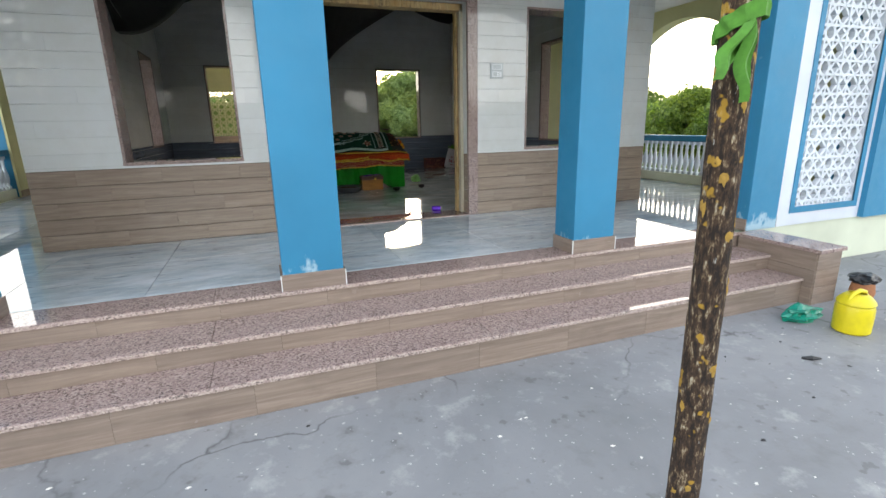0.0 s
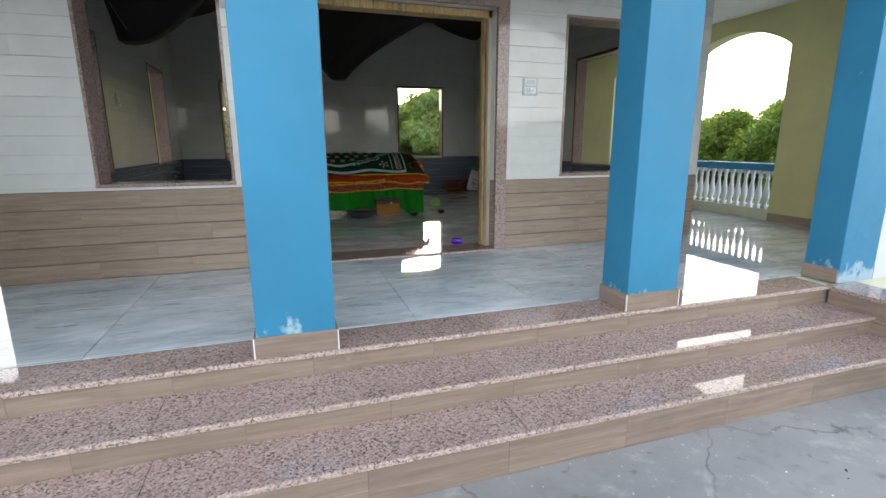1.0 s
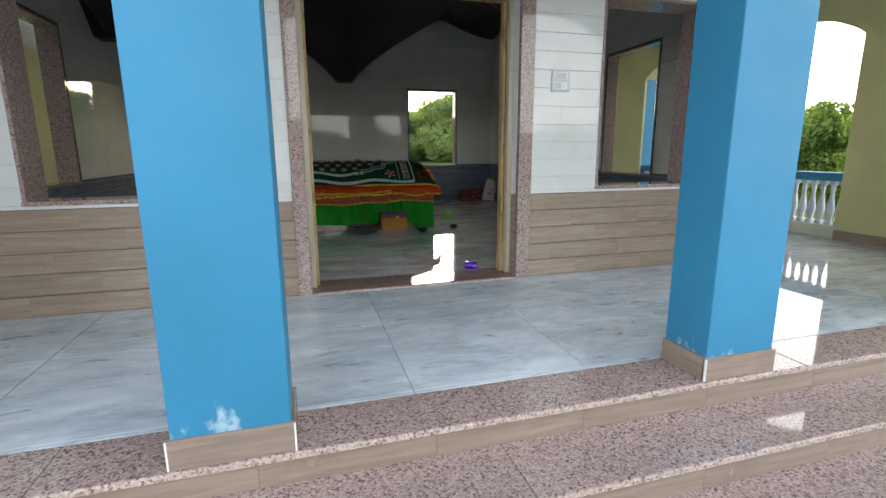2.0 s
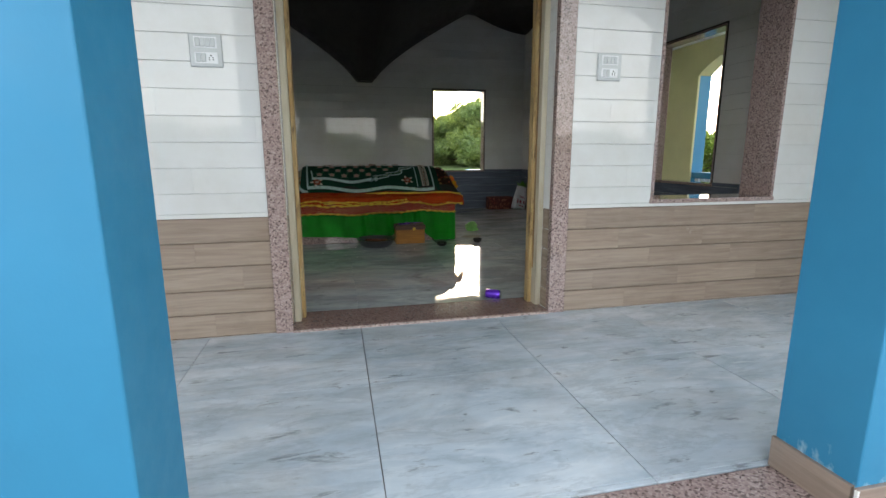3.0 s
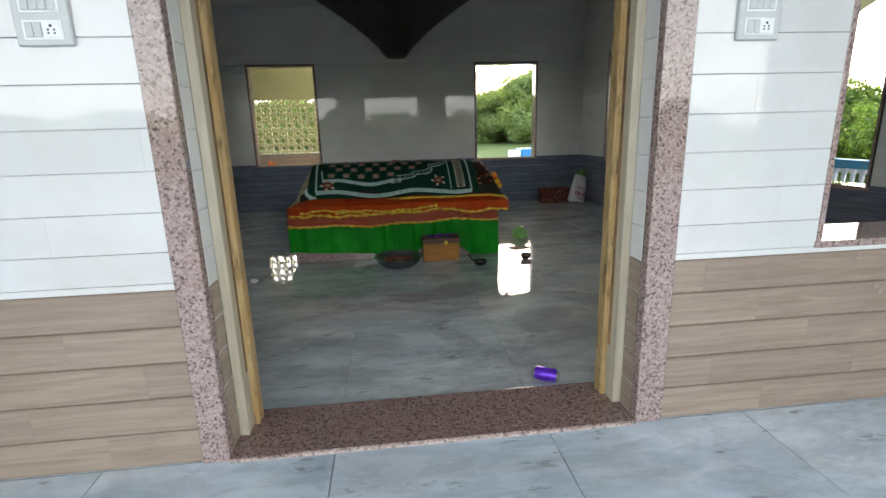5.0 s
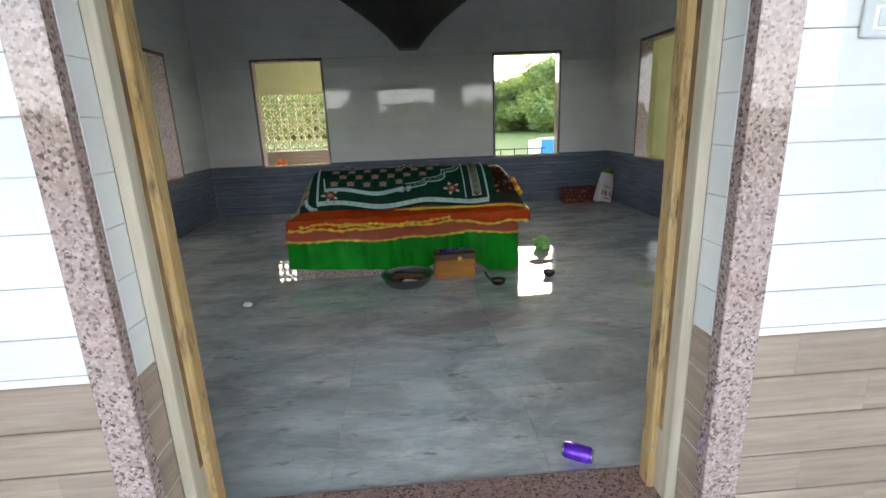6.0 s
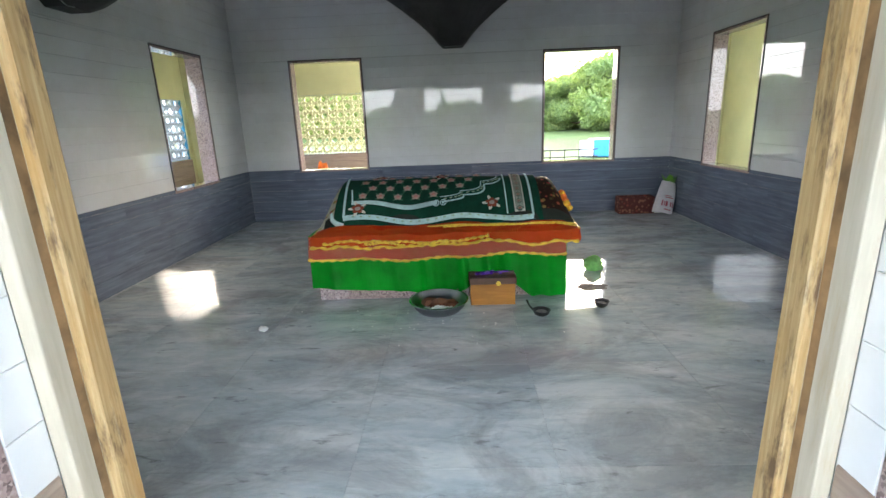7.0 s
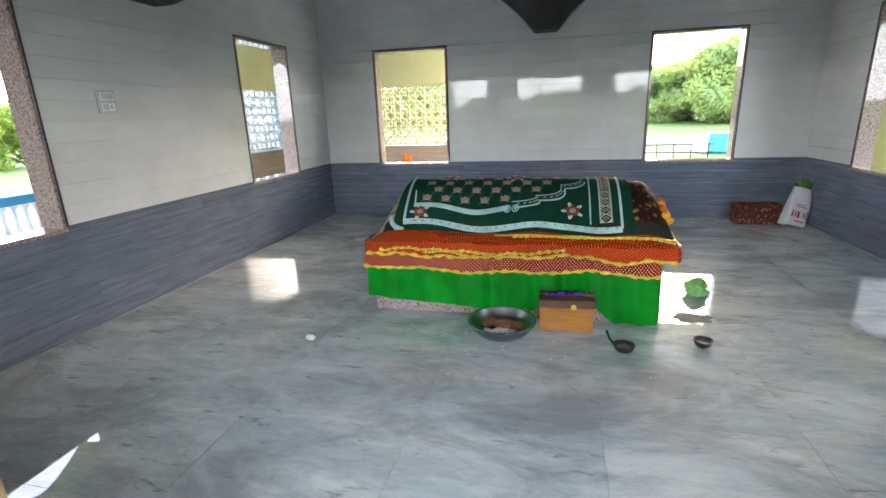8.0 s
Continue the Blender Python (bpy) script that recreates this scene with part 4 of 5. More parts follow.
# cloths that cover the ends of the mound
for nm, lab, m, x0, x1 in (("floral_cloth", "dark brown floral cloth over the end of the tomb", M_FLORAL, 1.93, 2.185), ("floral_cloth", "cream and gold floral cloth over the end of the tomb", M_FLORAL_L, 0.225, 0.45)):
    fl = thing(nm, ((x0 + x1) / 2, 8.0, 0.85), lab, "cloth")
    bm = bmesh.new()
    sheet(bm, 16, 40, lambda u, v, x0=x0, x1=x1: Vector((x0 + (x1 - x0) * u, 7.50 + 0.98 * v, hump(x0 + (x1 - x0) * u, 7.50 + 0.98 * v, 0.004))), 0.003)
    part("cover", bm, m, fl, soft=True)
    bm = bmesh.new()
    xe = x1 if x0 > 1 else x0
    tube(bm, [Vector((xe, 7.50 + 0.98 * i / 40, hump(xe, 7.5 + 0.98 * i / 40, 0.004) + 0.004 * math.sin(i * 2))) for i in range(41)], 0.008, 6)
    part("gold_edge", bm, M_GOLD, fl, "gold fringe", soft=True)

# dark lower edge of the rug's own backing cloth
back = thing("black_cloth", (1.15, 7.9, 0.86), "black velvet cloth between the rug and the red cloth", "cloth")
bm = bmesh.new()
sheet(bm, 80, 8, lambda u, v: Vector((0.30 + 1.86 * u, 7.495 + 0.10 * v + 0.01 * math.sin(u * 14) * (1 - v), hump(0.30 + 1.86 * u, 7.495 + 0.10 * v, 0.016))), 0.003)
part("cover", bm, plain("black_velvet", (0.012, 0.016, 0.010), 0.9, 0, 90, 0.3), back, soft=True)
bm = bmesh.new()
tube(bm, [Vector((0.30 + 1.86 * i / 60, 7.49 + 0.01 * math.sin(i / 60 * 14), hump(0.30 + 1.86 * i / 60, 7.495, 0.036))) for i in range(25, 61)], 0.006, 6)
part("gold_edge", bm, M_GOLD, back, "gold braid", soft=True)

# prayer rug
RX0, RX1 = 0.365, 1.93


def rug_at(s, t, lift=0.0):
    x = RX0 + (RX1 - RX0) * s
    y = 7.512 + 0.53 * t + 0.012 * math.sin(s * 13) * (1 - t)
    return Vector((x + 0.03 * t * (0.5 - s), y, hump(x, y, 0.024 + lift) + 0.008 * math.sin(s * 11 + 1) * math.exp(-((t - 0.12) / 0.2) ** 2)))


rug = thing("prayer_rug", (1.15, 7.6, 0.95), "dark green prayer rug with aqua borders and pink flowers", "rug")
bm = bmesh.new()
sheet(bm, 90, 40, rug_at, 0.006)
part("field", bm, M_RUG, rug, soft=True)


def ribbon(pts, width, mat, name="border", label="", lift=0.013):
    """A woven band along (s, t) points on the rug."""
    bm = bmesh.new()
    a = [Vector(p) for p in pts]
    asp = (RX1 - RX0) / 0.50
    row = []
    for i, p in enumerate(a):
        d = a[min(i + 1, len(a) - 1)] - a[max(i - 1, 0)]
        d = Vector((d.x * asp, d.y))
        nrm = Vector((-d.y, d.x)).normalized() if d.length else Vector((0, 1))
        o = Vector((nrm.x * width / (RX1 - RX0), nrm.y * width / 0.50)) / 2
        row.append((bm.verts.new(rug_at(p.x + o.x, p.y + o.y, lift)), bm.verts.new(rug_at(p.x - o.x, p.y - o.y, lift))))
    for (a0, b0), (a1, b1) in zip(row, row[1:]):
        bm.faces.new((a0, a1, b1, b0))
    return part(name, bm, mat, rug, label)


line = lambda s0, t0, s1, t1, n=40, amp=0.0, k=8.0: [(s0 + (s1 - s0) * i / n, t0 + (t1 - t0) * i / n + amp * math.sin(k * i / n)) for i in range(n + 1)]
ribbon(line(0.05, 0.055, 0.955, 0.04, 60, 0.015, 9), 0.03, M_RUGW, "border", "pale aqua border band")
ribbon(line(0.08, 0.26, 0.50, 0.235, 40, 0.014, 7), 0.03, M_RUGW, "border", "pale aqua border band")
ribbon(line(0.052, 0.06, 0.03, 0.95, 40), 0.018, M_RUGW, "border")
ribbon(line(0.085, 0.26, 0.07, 0.5, 20), 0.012, M_RUGW, "border")
ribbon(line(0.835, 0.11, 0.835, 0.97, 30), 0.010, M_RUGW, "border")
ribbon(line(0.955, 0.055, 0.955, 0.97, 30), 0.016, M_RUGW, "border")
ribbon(line(0.896, 0.13, 0.896, 0.97, 30), 0.078, M_CREAMF, "border", "cream figured band", 0.011)
for i in range(9):
    t = 0.17 + i * 0.092
    ribbon([(0.896, t - 0.034), (0.914, t), (0.896, t + 0.034), (0.878, t), (0.896, t - 0.034)], 0.012, M_RUG, "motif", lift=0.0145)
    ribbon([(0.889, t), (0.903, t)], 0.012, M_RUGR, "motif", lift=0.0145)
    for ds in (-0.020, 0.020):
        ribbon([(0.896 + ds, t + 0.024), (0.896 + ds * 0.5, t + 0.046), (0.896 + ds, t + 0.068)], 0.008, M_RUG, "motif", lift=0.0145)
arcs = []
for c0, c1 in (((0.53, 0.245), (0.63, 0.30)), ((0.63, 0.33), (0.735, 0.47)), ((0.735, 0.55), (0.82, 0.70))):
    for i in range(17):
        a = math.pi / 2 * i / 16
        arcs.append((c0[0] + (c1[0] - c0[0]) * math.sin(a), c0[1] + (c1[1] - c0[1]) * (1 - math.cos(a))))
ribbon(arcs, 0.012, M_RUGW, "scalloped_border", "pale aqua scalloped line")
ribbon([(s - 0.016, t + 0.075) for s, t in arcs], 0.008, M_RUGW, "scalloped_border")
for i in range(2, len(arcs) - 2, 3):
    s, t = arcs[i]
    ribbon([(s - 0.016, t + 0.03), (s - 0.003, t + 0.045)], 0.010, M_RUGF, "motif", lift=0.0145)
for i in range(22):
    s = 0.09 + i * 0.04
    ribbon([(s, 0.055 + 0.015 * math.sin(9 * s)), (s + 0.012, 0.055 + 0.015 * math.sin(9 * s))], 0.009, M_RUGF, "motif", lift=0.0155)
for s in (0.495, 0.53):
    ring = [(s + 0.014 * math.cos(a), 0.235 + 0.038 * math.sin(a)) for a in [2 * math.pi * i / 16 for i in range(17)]]
    ribbon(ring, 0.007, M_RUGW, "roundel", "pale aqua roundel")
    ribbon([(s - 0.006, 0.235), (s + 0.006, 0.235)], 0.018, M_RUGW, "roundel")


def bloom(mats, r, n=5, leaves=4):
    """A woven flower: leaves round it, petals, and a heart."""
    bm = bmesh.new()

    def disc(x, y, a, b, turn, z, m, k=8):
        ring = []
        for j in range(k):
            g = 2 * math.pi * j / k
            p, q = a * math.cos(g), b * math.sin(g)
            ring.append(bm.verts.new((x + p * math.cos(turn) - q * math.sin(turn), y + p * math.sin(turn) + q * math.cos(turn), z)))
        bm.faces.new(ring).material_index = m
    for k in range(leaves):
        a = 2 * math.pi * (k + 0.5) / leaves
        disc(math.cos(a) * r * 0.75, math.sin(a) * r * 0.75, r * 0.42, r * 0.2, a, 0.0, 0)
    for k in range(n):
        a = 2 * math.pi * k / n + 0.3
        disc(math.cos(a) * r * 0.42, math.sin(a) * r * 0.42, r * 0.34, r * 0.31, a, 0.0008 + 0.0002 * k, 1)
    disc(0, 0, r * 0.36, r * 0.30, 0.4, 0.0026, 2)
    me = bpy.data.meshes.new("bloom")
    bm.to_mesh(me)
    bm.free()
    for m in mats:
        me.materials.append(m)
    return me


BLOOM, ROSE = bloom((M_RUGL, M_RUGQ, M_RUGP), 0.045, 5, 4), bloom((M_CREAMF, M_RUGR, M_RUGQ), 0.064, 5, 5)


def set_on_rug(me, name, s, t, label=""):
    p = rug_at(s, t, 0.0135)
    nx, ny = rug_at(s + 0.01, t) - rug_at(s - 0.01, t), rug_at(s, t + 0.02) - rug_at(s, t - 0.02)
    ob = new(name, me)
    ob.parent = rug
    ob.location = p - rug.location
    ob.rotation_euler = nx.cross(ny).to_track_quat("Z", "Y").to_euler()
    if label:
        tagged(ob, label)
    return ob


for j in range(5):
    for i in range(9):
        s, t = 0.13 + i * 0.088 + (0.044 if j % 2 else 0), 0.37 + j * 0.15
        edge = 0.50 if t < 0.42 else 0.60 if t < 0.5 else 0.70 if t < 0.68 else 0.79
        if s < edge and t < 0.97:
            set_on_rug(BLOOM, "flower", s, t)
            if s + 0.06 < edge and t + 0.05 < 0.97:
                ribbon([(s + 0.020, t + 0.04), (s + 0.032, t + 0.10)], 0.006, M_RUGL, "stem")
set_on_rug(ROSE, "rosette", 0.115, 0.17, "rust coloured rosette")
set_on_rug(ROSE, "rosette", 0.765, 0.24, "rust coloured rosette")
set_on_rug(ROSE, "rosette", 0.52, 0.80, "rust coloured rosette")
set_on_rug(ROSE, "rosette", 0.20, 0.93, "rust coloured rosette")

bm = bmesh.new()
tube(bm, [rug_at(-0.012, 0.16, 0.012), rug_at(0.0, 0.05, 0.018), rug_at(0.022, 0.0, 0.016), rug_at(0.055, -0.01, 0.012)], [0.008, 0.017, 0.019, 0.008], 10)
part("rolled_corner", bm, M_RUGW, rug, "pale rolled corner of the rug", soft=True)

# marigolds at the tomb's end
mg = thing("marigold_garland", (2.16, 7.95, 0.95), "small heap of orange and yellow marigolds on the tomb's end", "flowers")
rnd = random.Random(4)
M_MARI = plain("marigold_orange", (0.75, 0.16, 0.012), 0.7, 0, 200, 0.3)
M_MARY = plain("marigold_yellow", (0.78, 0.42, 0.02), 0.7, 0, 200, 0.3)


def blossom(r, seed):
    bm = bmesh.new()
    bmesh.ops.create_icosphere(bm, subdivisions=2, radius=r)
    q = random.Random(seed)
    for v in bm.verts:
        v.co *= 0.75 + 0.5 * q.random()
    return bm


for k in range(11):
    bm = blossom(0.024, k)
    x, y = 2.12 + 0.06 * rnd.random(), 7.72 + 0.22 * k / 10
    bmesh.ops.translate(bm, verts=bm.verts, vec=(x, y, hump(x, y) + 0.03 + 0.02 * rnd.random()))
    part("blossom", bm, M_MARI if k % 3 else M_MARY, mg)

# ---- offerings on the floor ----
M_OAK = wood_tile("varnished_box_wood", (0.24, 0.09, 0.012), (0.46, 0.20, 0.03), 0.4, 0.5)
M_DARKWOOD = plain("dark_lid_wood", (0.10, 0.05, 0.03), 0.5, 0, 30, 0.3)
M_STEEL = plain("stainless_steel", (0.24, 0.24, 0.25), 0.34, 1.0, 12, 0.1, 0.0)
M_IRON = plain("blackened_iron", (0.035, 0.032, 0.03), 0.5, 0.6, 40, 0.3, 0.4)
bx = thing("offering_box", (1.535, 7.37, F), "small varnished wooden offering box with a dark lid", "box")
bm = bmesh.new()
box(bm, 1.375, 1.695, 7.285, 7.455, F, F + 0.155, 0.003)
part("body", bm, M_OAK, bx)
bm = bmesh.new()
box(bm, 1.368, 1.702, 7.278, 7.46, F + 0.157, F + 0.205, 0.004)
part("lid", bm, M_DARKWOOD, bx, "dark stained lid")
bm = bmesh.new()
lathe(bm, [(0.001, 0.0), (0.017, 0.0), (0.017, 0.003), (0.001, 0.004)], (1.575, 7.274, F + 0.166), 14, Matrix.Rotation(radians(90), 3, "X"))
part("clasp", bm, M_GOLD, bx, "small brass clasp")
M_PURPLE = plain("purple_foil", (0.10, 0.03, 0.30), 0.3, 0.2, 60, 0.4)
for k in range(7):
    p = thing("incense_packet", (1.43 + 0.035 * k, 7.37, F + 0.207), "purple printed incense packet lying on the box", "packet", "packets on the box")
    p.rotation_euler = (0, 0, rnd.uniform(-0.6, 0.6))
    bm = bmesh.new()
    box(bm, -0.055, 0.055, -0.012, 0.012, 0.0, 0.014 + 0.003 * (k % 3), 0.002)
    me = finish(bm)
    me.materials.append(M_PURPLE if k % 3 else M_DARKWOOD)
    w = new("wrapper", me)
    w.parent = p
bowl = thing("steel_bowl", (1.15, 7.215, F), "wide shallow stainless steel bowl with offerings", "bowl")
bm = bmesh.new()
lathe(bm, [(0.115, 0.0), (0.15, 0.008), (0.182, 0.045), (0.194, 0.078), (0.205, 0.083), (0.205, 0.088), (0.192, 0.086), (0.174, 0.050), (0.145, 0.016), (0.11, 0.010)], (1.15, 7.215, F), 40)
part("dish", bm, M_STEEL, bowl, soft=True)
bm = bmesh.new()
lathe(bm, [(0.199, 0.0885), (0.207, 0.0890), (0.2095, 0.086), (0.207, 0.0825), (0.2055, 0.0835), (0.199, 0.0885)], (1.15, 7.215, F), 40, close=False)
part("rim", bm, plain("bright_rolled_steel", (0.62, 0.62, 0.63), 0.18, 1.0, 12, 0.05, 0.0), bowl, "bright rolled steel rim", soft=True)
M_COCO = plain("coconut_husk", (0.16, 0.065, 0.03), 0.9, 0, 60, 0.4, 0.8, 0.004)
M_RICE = plain("white_sugar", (0.78, 0.76, 0.72), 0.8, 0, 150, 0.15)
for x, y, r, z in ((1.08, 7.25, 0.046, 0.05), (1.155, 7.225, 0.05, 0.047), (1.235, 7.21, 0.04, 0.05)):
    c = thing("coconut_piece", (x, y, F + 0.018), "brown broken coconut piece in the steel bowl", "coconut", "coconut pieces")
    bm = blossom(r, int(x * 100))
    bmesh.ops.scale(bm, vec=(1.25, 1, 0.7), verts=bm.verts)
    bmesh.ops.translate(bm, verts=bm.verts, vec=(x, y, F + z))
    part("husk", bm, M_COCO, c, soft=True)
sg = thing("sugar_pieces", (1.14, 7.19, F + 0.03), "white sugar sweets scattered in the steel bowl", "sweets")
sg["kind"] = "stuff"
bm = bmesh.new()
for k in range(90):
    a, r = rnd.uniform(3.3, 6.2), rnd.uniform(0.0, 0.075)
    x, y = 1.15 + r * 1.35 * math.cos(a), 7.165 + r * 0.6 * math.sin(a)
    s = rnd.uniform(0.004, 0.010)
    zz = F + 0.028 + 0.012 * rnd.random()
    box(bm, x - s, x + s, y - s * 0.8, y + s * 0.8, zz, zz + s * 1.6)
part("crumbs", bm, M_RICE, sg)


def iron_cup(name, label, x, y, r, h, handle=False):
    c = thing(name, (x, y, F), label, "incense cup")
    bm = bmesh.new()
    lathe(bm, [(r * 0.5, 0), (r * 0.8, h * 0.3), (r, h), (r * 0.93, h), (r * 0.72, h * 0.4), (r * 0.4, h * 0.2)], (x, y, F), 20)
    part("cup", bm, M_IRON, c, soft=True)
    bm = bmesh.new()
    bmesh.ops.create_icosphere(bm, subdivisions=2, radius=r * 0.7)
    bmesh.ops.scale(bm, vec=(1, 1, 0.25), verts=bm.verts)
    bmesh.ops.translate(bm, verts=bm.verts, vec=(x, y, F + h * 0.55))
    part("ash", bm, plain("ash", (0.22, 0.20, 0.18), 0.95, 0, 80, 0.4, 0.6), c)
    if handle:
        bm = bmesh.new()
        tube(bm, [(x - r * 0.9, y + 0.01, F + h * 0.9), (x - r * 1.25, y + 0.05, F + h + 0.012), (x - r * 1.4, y + 0.10, F + h + 0.03)], [0.006, 0.006, 0.008], 8)
        part("handle", bm, M_IRON, c, soft=True)


iron_cup("incense_ladle", "blackened iron incense ladle with a short handle", 1.845, 7.08, 0.06, 0.04, True)
iron_cup("incense_cup", "small blackened clay cup with ash", 2.28, 7.20, 0.052, 0.045)


def crumple(name, label, cat, centre, size, m, seed, sub=3, rough=0.35, keep=0.25):
    ob = thing(name, centre, label, cat)
    bm = bmesh.new()
    bmesh.ops.create_icosphere(bm, subdivisions=sub, radius=1.0)
    for v in bm.verts:
        d = 1 + rough * noise.noise(v.co * 1.7 + Vector((seed, 0, 0))) + rough * 0.6 * noise.noise(v.co * 5 + Vector((0, seed, 0)))
        v.co = Vector((v.co.x * size[0] * d, v.co.y * size[1] * d, max(-0.9 + keep, v.co.z * d) * size[2]))
    lo = min(v.co.z for v in bm.verts)
    bmesh.ops.translate(bm, verts=bm.verts, vec=Vector(centre) - Vector((0, 0, lo)))
    part("crumpled_sheet", bm, m, ob, soft=False)
    return ob


M_LIME = plain("lime_plastic", (0.25, 0.58, 0.16), 0.4, 0, 40, 0.3)
M_TEAL = plain("teal_plastic", (0.01, 0.26, 0.18), 0.25, 0, 40, 0.4)
M_BLACKP = plain("black_plastic", (0.012, 0.012, 0.014), 0.35, 0, 40, 0.4)
crumple("plastic_bag", "crumpled lime green plastic bag on the room floor", "plastic bag", (2.45, 8.05, F), (0.085, 0.07, 0.07), M_LIME, 3)
crumple("ash_heap", "flat dark heap of ash and flower scraps", "ash", (2.32, 7.60, F), (0.11, 0.065, 0.004), plain("dark_ash", (0.20, 0.18, 0.155), 0.95, 0, 60, 0.5, 0.6), 9, 3, 0.6)
crumple("paper_scrap", "small white crumpled paper scrap on the floor", "paper", (0.0, 6.935, F), (0.03, 0.013, 0.022), plain("white_paper", (0.72, 0.70, 0.66), 0.8), 5, 2)
bits = thing("crumbs", (1.2, 7.0, F), "pale crumbs scattered on the floor before the tomb", "crumbs")
bits["kind"] = "stuff"
bm = bmesh.new()
for k in range(46):
    x, y = rnd.gauss(1.2, 0.45), rnd.gauss(7.02, 0.16)
    if y > 7.42 or y < 6.4 or (x - 1.15) ** 2 + (y - 7.26) ** 2 < 0.05:
        continue
    s = rnd.uniform(0.0015, 0.004)
    box(bm, x - s, x + s, y - s, y + s, F, F + s)
part("crumb", bm, M_RICE, bits)

can = thing("drink_can", (1.775, 5.10, F), "purple drink can lying on its side", "can")
CAN = pose(1.775, 5.10, F + 0.031, 0, 90, -32)
bm = bmesh.new()
lathe(bm, [(0.024, -0.050), (0.027, -0.050), (0.031, -0.041), (0.031, 0.038), (0.026, 0.048), (0.024, 0.048)], (0, 0, 0), 24)
bm.transform(CAN)
part("can_body", bm, plain("purple_print", (0.13, 0.03, 0.55), 0.25, 0.4, 30, 0.15), can, soft=True)
for h0, h1 in ((-0.056, -0.0505), (0.0485, 0.054)):
    bm = bmesh.new()
    lathe(bm, [(0.02, h0), (0.0255, h0), (0.0265, (h0 + h1) / 2), (0.0255, h1), (0.02, h1)], (0, 0, 0), 24)
    bm.transform(CAN)
    part("end_rim", bm, M_STEEL, can, "bare aluminium end", soft=True)

# corner: crate and sack
crate = thing("patterned_crate", (3.66, 10.46, F), "low red patterned crate against the wall", "crate")
M_CRATE = floral("red_patterned_board", (0.10, 0.018, 0.012), ((0.30, 0.05, 0.03), (0.20, 0.09, 0.05), (0.34, 0.14, 0.08)))
for d in ((3.44, 3.89, 10.36, 10.38, F, F + 0.22), (3.44, 3.89, 10.54, 10.56, F, F + 0.22), (3.44, 3.46, 10.38, 10.54, F, F + 0.22), (3.87, 3.89, 10.38, 10.54, F, F + 0.22)):
    bm = bmesh.new()
    box(bm, *d, 0.003)
    part("side_board", bm, M_CRATE, crate)
part("bottom_board", boxes((3.46, 3.87, 10.38, 10.54, F, F + 0.012)), M_CRATE, crate)
sack = thing("printed_sack", (3.97, 10.28, F), "white woven plastic sack with red print, leaning in the corner", "sack")
SK = pose(3.975, 10.31, F, -12, 17, 10)
bm = bmesh.new()


def sack_at(u, v):
    a = 2 * math.pi * u
    z = 0.42 * v
    rx = 0.125 * (1 - 0.22 * v ** 2) + 0.008 * math.sin(5 * a + 4 * v)
    ry = 0.08 * (1 - 0.45 * v ** 2) + 0.006 * math.sin(3 * a + 7 * v)
    return SK @ Vector((math.copysign(abs(math.cos(a)) ** 0.7, math.cos(a)) * rx, math.copysign(abs(math.sin(a)) ** 0.7, math.sin(a)) * ry, z))


sheet(bm, 36, 16, sack_at)
bmesh.ops.remove_doubles(bm, verts=bm.verts, dist=0.0004)
part("bag", bm, plain("white_woven_plastic", (0.72, 0.71, 0.72), 0.5, 0, 70, 0.12, 0.4), sack, soft=True)
M_PRINT = plain("red_print", (0.42, 0.03, 0.06), 0.5)
for du, w, h, z in ((-0.05, 0.012, 0.075, 0.09), (-0.028, 0.010, 0.06, 0.095), (-0.008, 0.014, 0.07, 0.09), (0.018, 0.010, 0.055, 0.10), (0.04, 0.012, 0.08, 0.09),
                    (0.0, 0.06, 0.010, 0.205), (-0.01, 0.045, 0.009, 0.228), (0.0, 0.05, 0.012, 0.045)):
    bm = bmesh.new()
    sheet(bm, 6, 2, lambda u, v, du=du, w=w, h=h, z=z: sack_at(0.75 + (du + (u - 0.5) * w) * 1.9, (z + h * v) / 0.42) + SK.to_3x3() @ Vector((0, -0.004, 0)))
    part("print_bar", bm, M_PRINT, sack, "faded red print")
greens = thing("leafy_greens", (3.99, 10.33, F + 0.33), "fresh green leaves sticking out of the sack", "leaves")
bm = bmesh.new()
for k in range(26):
    a = rnd.uniform(0, 6.28)
    b = SK @ Vector((0.05 * math.cos(a) + 0.01, 0.025 * math.sin(a), 0.40))
    d = Vector((0.6 * math.cos(a), 0.5 * math.sin(a), 1)).normalized()
    s = d.cross(Vector((0, 0, 1))).normalized() * 0.024
    L = rnd.uniform(0.08, 0.15)
    vs = [bm.verts.new(p) for p in (b, b + d * L * 0.5 + s, b + d * L, b + d * L * 0.5 - s)]
    bm.faces.new(vs)
part("leaf_bunch", bm, plain("fresh_leaf", (0.12, 0.32, 0.03), 0.5, 0, 30, 0.4), greens)
crumple("marigold_heap", "small orange and red flower heap on the veranda ledge", "flowers", (-1.08, 12.60, F), (0.13, 0.1, 0.40), M_MARI, 12, 3, 0.3)

# ---- switch boards ----
M_PLATE = plain("white_switch_plastic", (0.56, 0.59, 0.60), 0.3, 0, 15, 0.05, 0.05)
M_PLATE2 = plain("bright_switch_plastic", (0.88, 0.90, 0.92), 0.25, 0, 15, 0.04, 0.05)
M_HOLE = plain("socket_hole", (0.03, 0.03, 0.035), 0.5)


